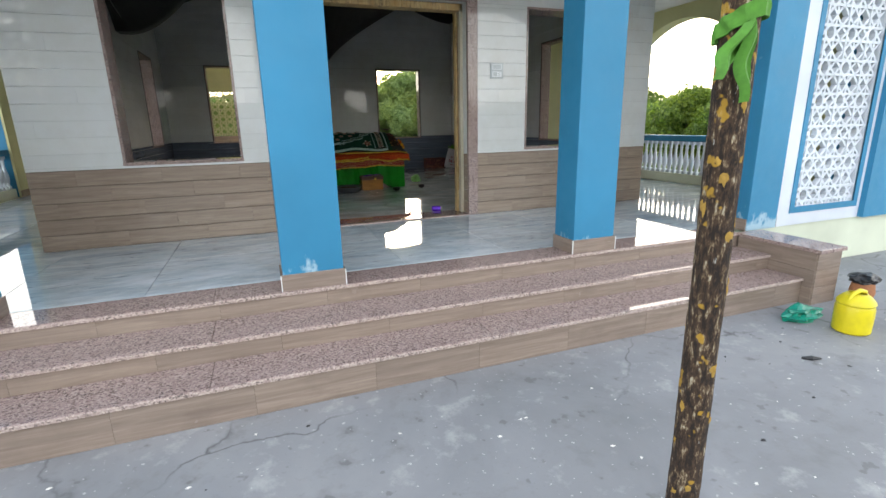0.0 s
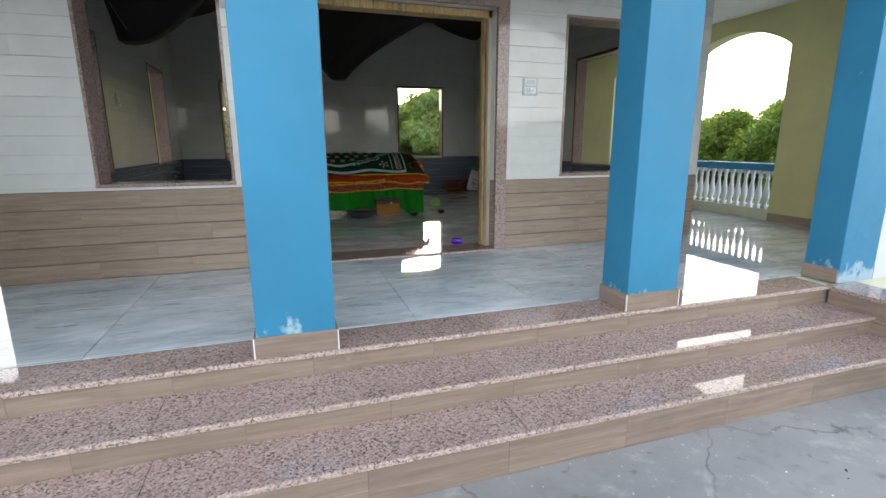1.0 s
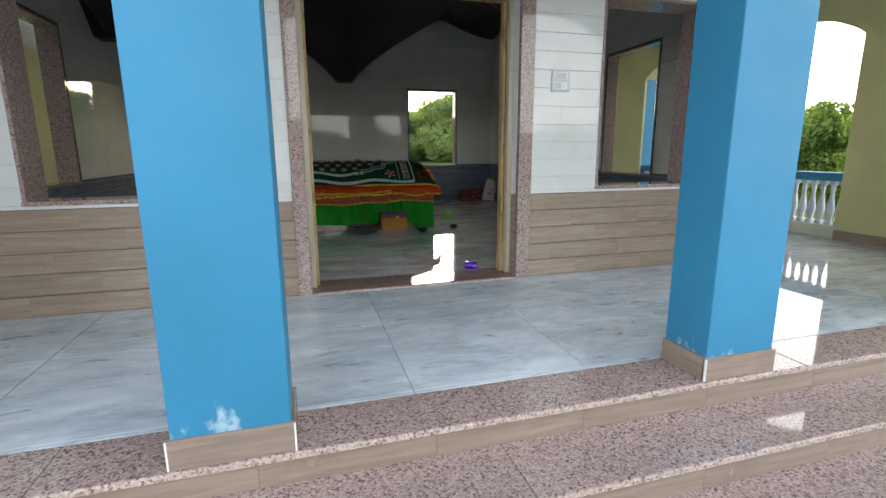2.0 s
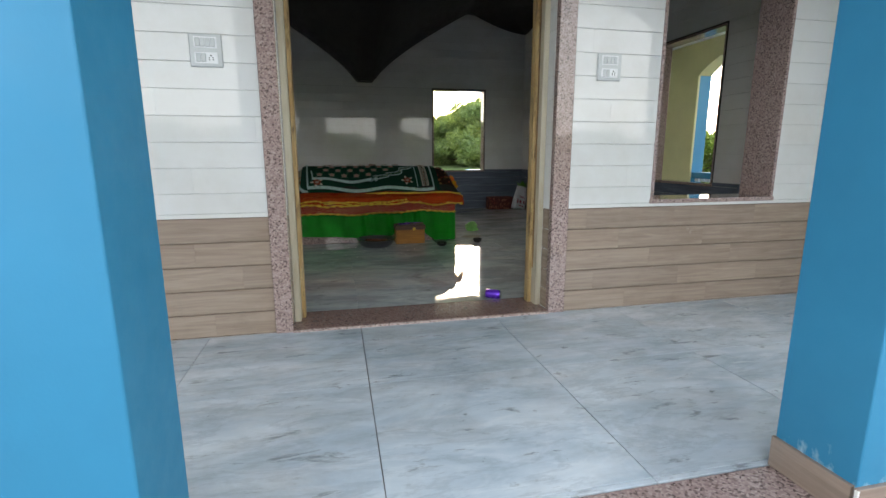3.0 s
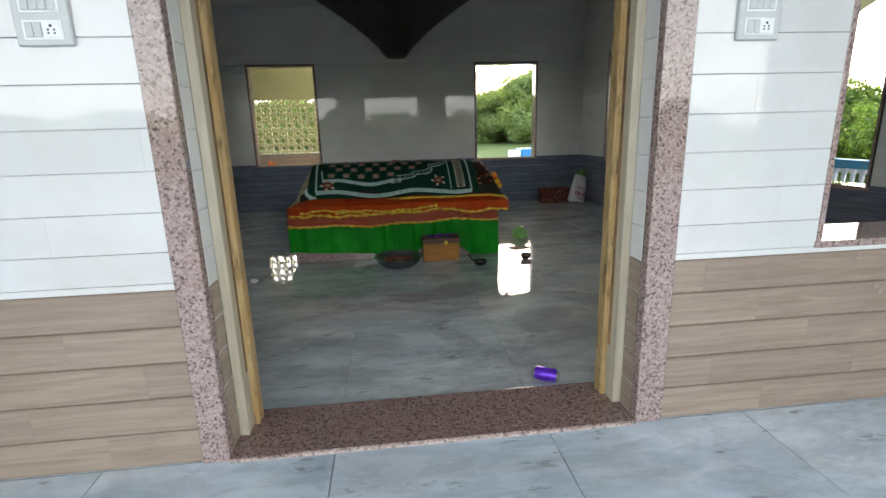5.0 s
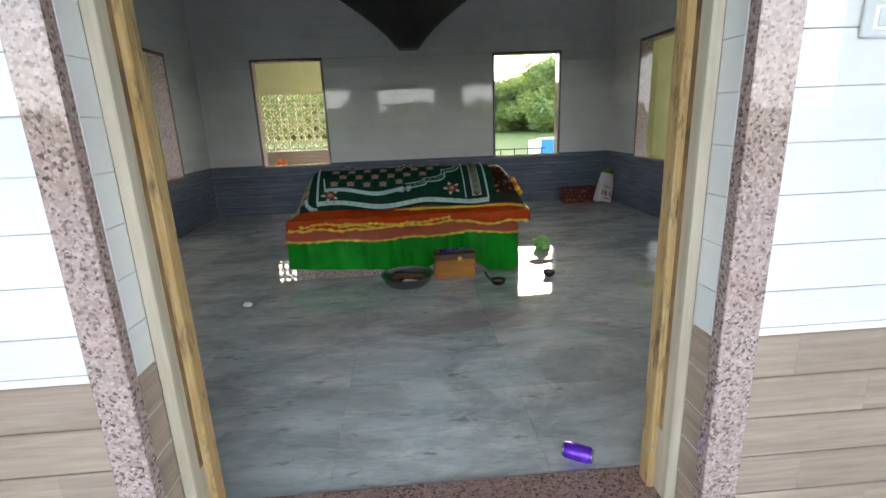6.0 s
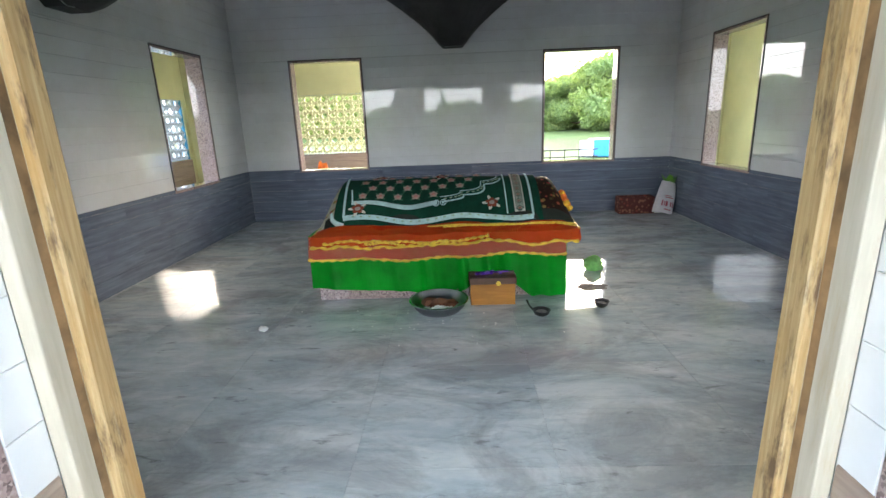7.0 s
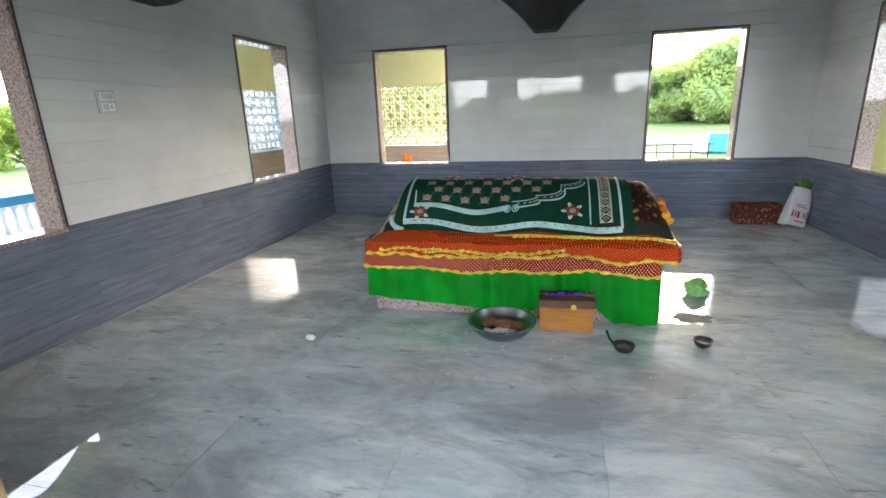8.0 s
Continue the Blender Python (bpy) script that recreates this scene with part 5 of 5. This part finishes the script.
def switch_board(side, u, z, out, w0=0.0, mirror=1):
    """A square plate with two rows of four modules."""
    ob = thing("switch_board", side.p(u, w0, z), "square white switch plate with rockers and a socket", "switch board", "switch boards")

    def slab(name, a, b, c, d, h0, h1, m, parent, bev=0.002, label=""):
        bm = bmesh.new()
        side.box(bm, u + a, u + b, w0 + out * h0, w0 + out * h1, z + c, z + d, bev)
        return part(name, bm, m, parent, label)
    slab("plate", -0.074, 0.074, -0.076, 0.076, 0.0, 0.012, M_PLATE, ob, 0.004)
    for c in (0.036, -0.034):
        slab("module_frame", -0.052, 0.052, c - 0.026, c + 0.026, 0.0122, 0.0145, M_PLATE2, ob, 0.001, "bright white module frame")
        for k in range(4):
            a = -0.045 + k * 0.0225
            if c < 0 and k >= 2:
                continue
            slab("rocker", a + 0.0008, a + 0.0217, c - 0.020, c + 0.020, 0.0147, 0.0185, M_PLATE, ob, 0.002)
    so = slab("socket", 0.001, 0.0455, -0.054, -0.014, 0.0147, 0.0165, M_PLATE2, ob, 0.001)
    for dx, dz, r in ((0.0, 0.010, 0.0035), (-0.008, 0.0, 0.0025), (0.008, 0.0, 0.0025), (-0.008, -0.009, 0.0025), (0.008, -0.009, 0.0025)):
        slab("socket_hole", 0.023 + dx - r, 0.023 + dx + r, -0.034 + dz - r, -0.034 + dz + r, 0.0166, 0.0172, M_HOLE, so, 0.0008)
    return ob


switch_board(S_FRONT, 0.172, 1.812, -1)
switch_board(S_FRONT, 2.328, 1.812, -1)
switch_board(S_LEFT, 7.33, 1.825, -1)
switch_board(S_RIGHT, 7.33, 1.825, -1)

# ---- yard ----
def trunk_material():
    m = material("lichen_bark", 0.9)
    n = Nodes(m)
    at = n.where((1, 1, 0.32))
    a, b = n.noise(at, 95, 5, 0.7), n.noise(n.where(), 26, 2, 0.5)
    c = n.ramp(a, (0.42, (0.016, 0.010, 0.007)), (0.55, (0.07, 0.04, 0.022)), (0.61, (0.22, 0.165, 0.10)), (0.68, (0.46, 0.42, 0.32)))
    c = n.mix(c, (0.46, 0.27, 0.03), n.ramp(b, (0.64, grey(0)), (0.68, grey(0.8))))
    c = n.mix(c, (0.6, 0.6, 0.56), n.ramp(n.noise(n.where((1, 1, 0.3)), 60, 4, 0.65), (0.66, grey(0)), (0.72, grey(0.6))))
    n.colour(c)
    n.bump(a, 0.9, 0.008)
    return m


TX, TY = 0.900, 0.848
tr = thing("tree", (TX, TY, GZ), "slender lichen-spotted tree trunk in the yard", "tree")
bm = bmesh.new()


def trunk_at(u, v):
    a, z = 2 * math.pi * u, -0.15 + 3.5 * v
    r = 0.0375 - 0.004 * v + 0.002 * noise.noise(Vector((math.cos(a) * 1.5, math.sin(a) * 1.5, z * 7))) + 0.0012 * noise.noise(Vector((math.cos(a) * 5, math.sin(a) * 5, z * 30)))
    return Vector((TX + r * math.cos(a) + 0.004 * math.sin(z * 2.5), TY + r * math.sin(a), z))


sheet(bm, 28, 220, trunk_at)
bmesh.ops.remove_doubles(bm, verts=bm.verts, dist=0.0003)
part("trunk", bm, trunk_material(), tr, soft=True)
M_LICHEN = plain("ochre_lichen", (0.36, 0.22, 0.045), 0.95, 0, 140, 0.35, 0.8, 0.003)
lq = random.Random(8)
for k in range(27):
    z0, a0, w, h = 0.04 + 0.066 * k + lq.uniform(-0.03, 0.03), lq.uniform(2.6, 6.2), lq.uniform(0.16, 0.36), lq.uniform(0.008, 0.024)
    bm = bmesh.new()
    c = bm.verts.new(trunk_at(a0 / 6.2832, (z0 + 0.15) / 3.5) + Vector((math.cos(a0), math.sin(a0), 0)) * 0.0035)
    rim = []
    for i in range(10):
        g = 2 * math.pi * i / 10
        s = lq.uniform(0.35, 1.15)
        a = a0 + w * s * math.cos(g)
        rim.append(bm.verts.new(trunk_at((a / 6.2832) % 1.0, (z0 + 0.15 + h * s * math.sin(g)) / 3.5) + Vector((math.cos(a), math.sin(a), 0)) * 0.001))
    for i in range(10):
        bm.faces.new((c, rim[i], rim[(i + 1) % 10]))
    part("lichen_patch", bm, M_LICHEN, tr)
wrap = thing("green_cloth_strip", (TX, TY, 1.5), "bright green cloth strip knotted round the tree trunk", "cloth")
M_STRIP = plain("green_strip_cotton", (0.08, 0.24, 0.03), 0.85, 0, 90, 0.25, 0.6, 0.002)
for k, (z, h, r, tip) in enumerate(((1.475, 0.035, 0.045, 0.5), (1.56, 0.06, 0.049, -0.4), (1.63, 0.075, 0.047, 0.3))):
    bm = bmesh.new()
    sheet(bm, 40, 6, lambda u, v, z=z, h=h, r=r, tip=tip: Vector((TX + (r + 0.005 * math.sin(9 * u * 6.28 + 5 * v)) * math.cos(6.2832 * u), TY + (r + 0.005 * math.sin(7 * u * 6.28)) * math.sin(6.2832 * u), z + h * (v - 0.5) + tip * r * math.cos(6.2832 * u + 1))), 0.004)
    part("winding", bm, M_STRIP, wrap, soft=True)
for k, (dx, dz, wd) in enumerate(((-0.075, -0.105, 0.055), (-0.004, -0.145, 0.04))):
    bm = bmesh.new()

    def tail(u, v, dx=dx, dz=dz, wd=wd):
        c = Vector((TX - 0.035, TY - 0.05, 1.465)).lerp(Vector((TX - 0.03 + dx, TY - 0.05, 1.47 + dz)), v)
        w = wd * (0.55 + 0.7 * math.sin(min(1, v * 1.3) * math.pi * 0.8)) * (1 - 0.6 * max(0, v - 0.7) / 0.3)
        return c + Vector(((u - 0.5) * w, -0.012 * math.sin(u * 6) - 0.006 * math.sin(v * 9), 0.25 * (u - 0.5) * wd))
    sheet(bm, 8, 14, tail, 0.003)
    part("loose_end", bm, M_STRIP, wrap, soft=True)

jc = thing("jerrycan", (3.31, 1.80, 0), "yellow plastic jerrycan with its top cut open", "jerrycan")
M_YEL = plain("yellow_plastic", (0.72, 0.60, 0.012), 0.35, 0, 25, 0.12, 0.2)
bm = bmesh.new()
lathe(bm, [(0.085, 0.0), (0.098, 0.012), (0.1, 0.10), (0.1, 0.16), (0.094, 0.178), (0.1, 0.19), (0.096, 0.205), (0.07, 0.235), (0.05, 0.25), (0.045, 0.25), (0.062, 0.232)], (3.31, 1.80, 0), 28)
part("can_body", bm, M_YEL, jc, soft=True)
bm = bmesh.new()
tube(bm, [(3.235, 1.80, 0.205), (3.25, 1.795, 0.25), (3.31, 1.79, 0.268), (3.37, 1.795, 0.25), (3.385, 1.80, 0.205)], 0.014, 10)
part("handle", bm, M_YEL, jc, soft=True)
bm = bmesh.new()
tube(bm, [(3.40, 1.77, 0.10), (3.43, 1.755, 0.102)], [0.014, 0.011], 10)
part("spout", bm, plain("rusty_cap", (0.30, 0.10, 0.03), 0.7), jc, "rusty spout cap", soft=True)
jc.location = (3.50, 1.89, GZ)
jc.scale = (1.05, 1.05, 1.05)
pot = thing("clay_pot", (3.72, 2.12, 0), "small terracotta pot covered with a black bag", "pot")
bm = bmesh.new()
lathe(bm, [(0.045, 0), (0.07, 0.05), (0.078, 0.10), (0.07, 0.15), (0.066, 0.17)], (3.72, 2.12, 0), 22)
part("pot_body", bm, plain("terracotta", (0.40, 0.17, 0.08), 0.85, 0, 40, 0.25, 0.3), pot, soft=True)
pot.location = (4.09, 2.17, GZ)
crumple("black_bag", "crumpled black plastic bag on the clay pot", "plastic bag", (4.09, 2.17, GZ + 0.165), (0.10, 0.09, 0.045), M_BLACKP, 21)
crumple("plastic_bag", "crumpled teal green plastic bag on the concrete", "plastic bag", (3.41, 2.145, GZ), (0.155, 0.085, 0.052), M_TEAL, 15, 3, 0.55)
lit = thing("yard_litter", (2, 1.5, GZ), "small pale and dark litter scattered on the concrete", "litter")
lit["kind"] = "stuff"
for m, n, s0, s1 in ((M_RICE, 70, 0.004, 0.012), (M_BLACKP, 30, 0.004, 0.014)):
    bm = bmesh.new()
    for k in range(n):
        x, y, s = rnd.uniform(-1.5, 5.5), rnd.uniform(0.6, 2.25), rnd.uniform(s0, s1) * 0.75
        a = rnd.uniform(0, 3.1)
        q = [Vector((math.cos(a + i * 1.57 + rnd.uniform(-0.4, 0.4)) * s * (1.6 if i % 2 else 0.8), math.sin(a + i * 1.57) * s, 0)) for i in range(4)]
        lo = [bm.verts.new(Vector((x, y, GZ)) + p) for p in q]
        hi = [bm.verts.new(Vector((x, y, GZ + s * 0.35)) + p * 0.8) for p in q]
        bm.faces.new(hi)
        for i in range(4):
            bm.faces.new((lo[i], lo[(i + 1) % 4], hi[(i + 1) % 4], hi[i]))
    part("litter_bits", bm, m, lit)
bm = bmesh.new()
tube(bm, [(2.66, 1.66, 0.008), (2.70, 1.63, 0.012), (2.75, 1.61, 0.008)], [0.006, 0.014, 0.005], 6)
tw = thing("charred_stick", (2.70, 1.63, 0), "short charred stick on the concrete", "stick")
part("stick", bm, M_BLACKP, tw)
tw.location = (2.86, 1.72, GZ)

# ---- trees and far things ----
def crown_mesh(seed, blobs, leaf, count, m):
    """Many small leaves on uneven clumps."""
    q = np.random.default_rng(seed)
    vs, fs = [], []
    tot = sum(b[3] ** 2 for b in blobs)
    for cx, cy, cz, r in blobs:
        n = int(count * r * r / tot)
        d = q.normal(size=(n, 3))
        d /= np.linalg.norm(d, axis=1)[:, None]
        rad = r * (0.55 + 0.5 * q.random(n) ** 0.6) * (1 + 0.25 * np.sin(d[:, 0] * 5 + seed) * np.cos(d[:, 2] * 6))
        c = np.array((cx, cy, cz)) + d * rad[:, None] * np.array((1, 1, 0.8))
        a = d + q.normal(size=(n, 3)) * 0.7
        a /= np.linalg.norm(a, axis=1)[:, None]
        t = np.cross(a, q.normal(size=(n, 3)))
        t /= np.linalg.norm(t, axis=1)[:, None] + 1e-9
        b = np.cross(a, t)
        s = leaf * (0.6 + 0.8 * q.random(n))[:, None]
        k = len(vs)
        quad = np.stack((c - t * s, c + b * s * 0.45 + a * s * 0.12, c + t * s, c - b * s * 0.45 + a * s * 0.12), axis=1).reshape(-1, 3)
        fs += [(k + 4 * i, k + 4 * i + 1, k + 4 * i + 2, k + 4 * i + 3) for i in range(n)]
        vs += quad.tolist()
    me = bpy.data.meshes.new("crown")
    me.from_pydata(vs, [], fs)
    me.materials.append(m)
    return me


def tree_kind(seed, height, spread, m, leaf, count):
    q = random.Random(seed)
    blobs = []
    for k in range(26):
        a, r = q.uniform(0, 6.28), spread * q.random() ** 0.6
        up = q.random() ** 1.2
        blobs.append((r * math.cos(a) * (1.1 - 0.5 * up), r * math.sin(a) * (1.1 - 0.5 * up), height * (0.10 + 0.74 * up), height * q.uniform(0.12, 0.22)))
    return blobs, crown_mesh(seed, blobs, leaf, count, m)


def tree(kind, x, y, z=-0.14, scale=1.0, turn=0.0, height=3.0):
    blobs, crown = kind
    ob = thing("tree", (x, y, z), "leafy green bushy tree beyond the veranda", "tree", "trees round the shrine")
    ob.scale, ob.rotation_euler = (scale, scale, scale), (0, 0, turn)
    bm = bmesh.new()
    tube(bm, [(0, 0, -0.2), (0.04, 0.02, height * 0.2), (-0.03, 0.05, height * 0.45), (0.03, 0.0, height * 0.7)], [0.12, 0.1, 0.07, 0.03], 8)
    for bx_, by_, bz_, r in blobs[:6]:
        tube(bm, [(0, 0.02, height * 0.22), (bx_ * 0.5, by_ * 0.5, bz_ * 0.7), (bx_, by_, bz_)], [0.06, 0.04, 0.015], 6)
    me = finish(bm)
    me.materials.append(M_BARK)
    t = new("trunk", me)
    t.parent = ob
    c = new("crown", crown)
    c.parent = ob
    return ob


# far hill trees, their leaf colour lightened to stand for haze
HILL = [tree_kind(21, 3.0, 1.9, M_LEAF_HAZED, 0.075, 24000), tree_kind(25, 3.1, 1.8, M_LEAF_HAZED, 0.07, 24000)]
KINDS = [tree_kind(1, 3.0, 1.5, M_LEAF, 0.075, 14000), tree_kind(2, 3.2, 1.7, M_LEAF_D, 0.08, 14000), tree_kind(7, 2.8, 1.6, M_LEAF, 0.07, 14000)]
q = random.Random(11)
for k in range(22):
    tree(KINDS[k % 3], 13.5 + q.uniform(0, 2.2), 4.0 + 1.0 * k + q.uniform(-0.4, 0.4), -0.14, q.uniform(0.80, 0.96), q.uniform(0, 6), 3.0)
for k in range(14):
    tree(KINDS[k % 3], -20 - q.uniform(0, 4.5), 8.0 + 2.0 * k + q.uniform(-0.5, 0.5), -0.14, q.uniform(0.95, 1.2), q.uniform(0, 6), 3.0)
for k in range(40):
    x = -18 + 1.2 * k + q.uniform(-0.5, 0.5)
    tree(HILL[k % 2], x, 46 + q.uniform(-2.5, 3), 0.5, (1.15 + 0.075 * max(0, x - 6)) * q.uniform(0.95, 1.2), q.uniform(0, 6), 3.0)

# unseen tree row south of the yard, added to cover low sky in reflections
for k in range(24):
    tree(KINDS[k % 3], -15 + 1.35 * k + q.uniform(-0.4, 0.4), -15.5 + q.uniform(-1.2, 0.6), -0.14, q.uniform(0.9, 1.05), q.uniform(0, 6), 3.0)

tank = thing("water_tank", (7.4, 24.4, -0.05), "blue plastic water tank on a white block", "water tank")
M_TANK = plain("blue_tank_plastic", (0.03, 0.22, 0.55), 0.4, 0, 6, 0.15, 0.1)
bm = bmesh.new()
box(bm, 6.9, 8.1, 24.0, 25.0, -0.05, 0.66, 0.05, 2)
part("tank_body", bm, M_TANK, tank)
part("white_block", boxes((6.55, 6.88, 24.0, 25.0, -0.05, 0.58), bevel=0.02), M_PLASTER, tank, "white painted block")
part("white_block", boxes((8.12, 8.5, 24.0, 25.0, -0.05, 0.52), bevel=0.02), M_PLASTER, tank, "white painted block")
fence = thing("fence", (5.6, 22.5, -0.05), "low dark metal railing across the grass", "fence")
for z in (0.12, 0.38):
    bm = bmesh.new()
    tube(bm, [(1.5, 22.5, z), (6.6, 22.5, z)], 0.022, 8)
    part("rail", bm, M_IRON, fence)
for k in range(10):
    bm = bmesh.new()
    tube(bm, [(1.6 + 0.54 * k, 22.5, -0.1), (1.6 + 0.54 * k, 22.5, 0.42)], 0.02, 8)
    part("post", bm, M_IRON, fence)

# ---- tiles of walls and floors ----
def floor_tiles(x0, x1, y0, y1, joint=0.0035, m=M_FLOOR):
    xs, ys = 0.061, 4.02
    i0, i1 = math.floor((x0 - xs) / 0.8), math.ceil((x1 - xs) / 0.8)
    j0, j1 = math.floor((y0 - ys) / 0.8), math.ceil((y1 - ys) / 0.8)
    for i in range(i0, i1):
        for j in range(j0, j1):
            a, b = max(x0, xs + i * 0.8), min(x1, xs + (i + 1) * 0.8)
            c, d = max(y0, ys + j * 0.8), min(y1, ys + (j + 1) * 0.8)
            if b - a > 0.02 and d - c > 0.02:
                piece("floor_tile", floor, ((a + b) / 2, (c + d) / 2, F - 0.0075), b - a - joint, d - c - joint, 0.0075, m, "z", 1)


floor_tiles(OL + 0.014, OR - 0.014, 3.197, W - 0.001)
floor_tiles(XL + 0.001, XR - 0.001, 5.032, BK - 0.001, 0.0009, M_FLOOR_IN)
floor_tiles(OL + 0.014, EL - 0.001, W, OB - 0.014)
floor_tiles(ER + 0.001, OR - 0.014, W, OB - 0.014)
floor_tiles(EL, ER, 10.935, OB - 0.014)

door_out = (0.402, 2.113, F - 0.1, 2.60)
hf = [door_out, *WIN_F]
part("grout_bed", wall_body(S_FRONT, EL + 0.01, ER - 0.01, F, WAIN, [door_out], 0.0062, 0.0079), M_BED, wall_front, "brown grout behind the planks")
clad(wall_front, S_FRONT, 0.008, -1, EL, ER, F, WAIN, 5, 0.61, M_PLANK, "plank", hf, 0.004)
clad(wall_front, S_FRONT, 0.008, -1, EL, ER, WAIN, WAIN + 15 * PITCH, 15, 1.22, M_WHITE, "strip_tile", hf, 0.002, shift=0.2)
hi = [(0.49, 2.01, F - 0.1, 2.44), *WIN_F]
clad(wall_front, S_FRONT, WI - W - 0.008, 1, XL, XR, F, WAIN_IN, 5, 1.22, M_SLATE, "plank", hi)
clad(wall_front, S_FRONT, WI - W - 0.008, 1, XL, XR, WAIN_IN, WAIN_IN + 20 * PITCH, 20, 1.22, M_WHITE, "strip_tile", hi)
for side, wall, u0, u1, holes, bw in ((S_BACK, wall_back, XL, XR, WIN_B, 0.15), (S_LEFT, wall_left, WI, BK, WIN_S, XL - EL - 0.008), (S_RIGHT, wall_right, WI, BK, WIN_S, ER - XR - 0.008)):
    o = -side.out
    clad(wall, side, 0.008, o, u0, u1, F, WAIN_IN, 5, 1.22, M_SLATE, "plank", holes, 0.002)
    clad(wall, side, 0.008, o, u0, u1, WAIN_IN, WAIN_IN + 20 * PITCH, 20, 1.22, M_WHITE, "strip_tile", holes, 0.0013)
    clad(wall, side, bw, -o, u0, u1, F, WAIN, 5, 1.22, M_PLANK, "plank", holes)
    clad(wall, side, bw, -o, u0, u1, WAIN, WAIN + 15 * PITCH, 15, 1.22, M_WHITE, "strip_tile", holes)
# tiled reveals of the doorway
for x, o in ((0.4905, 1), (2.0095, -1)):
    for k in range(5):
        z0 = F + 0.016 + k * 0.125
        piece("plank", wall_front, (x - o * 0.0005, 4.8115, z0 + 0.0625), 0.081, 0.123, 0.004, M_PLANK, "y", o)
    for k in range(11):
        z0 = F + 0.641 + k * PITCH
        piece("strip_tile", wall_front, (x - o * 0.0005, 4.8115, z0 + 0.063), 0.081, 0.126, 0.004, M_WHITE, "y", o)
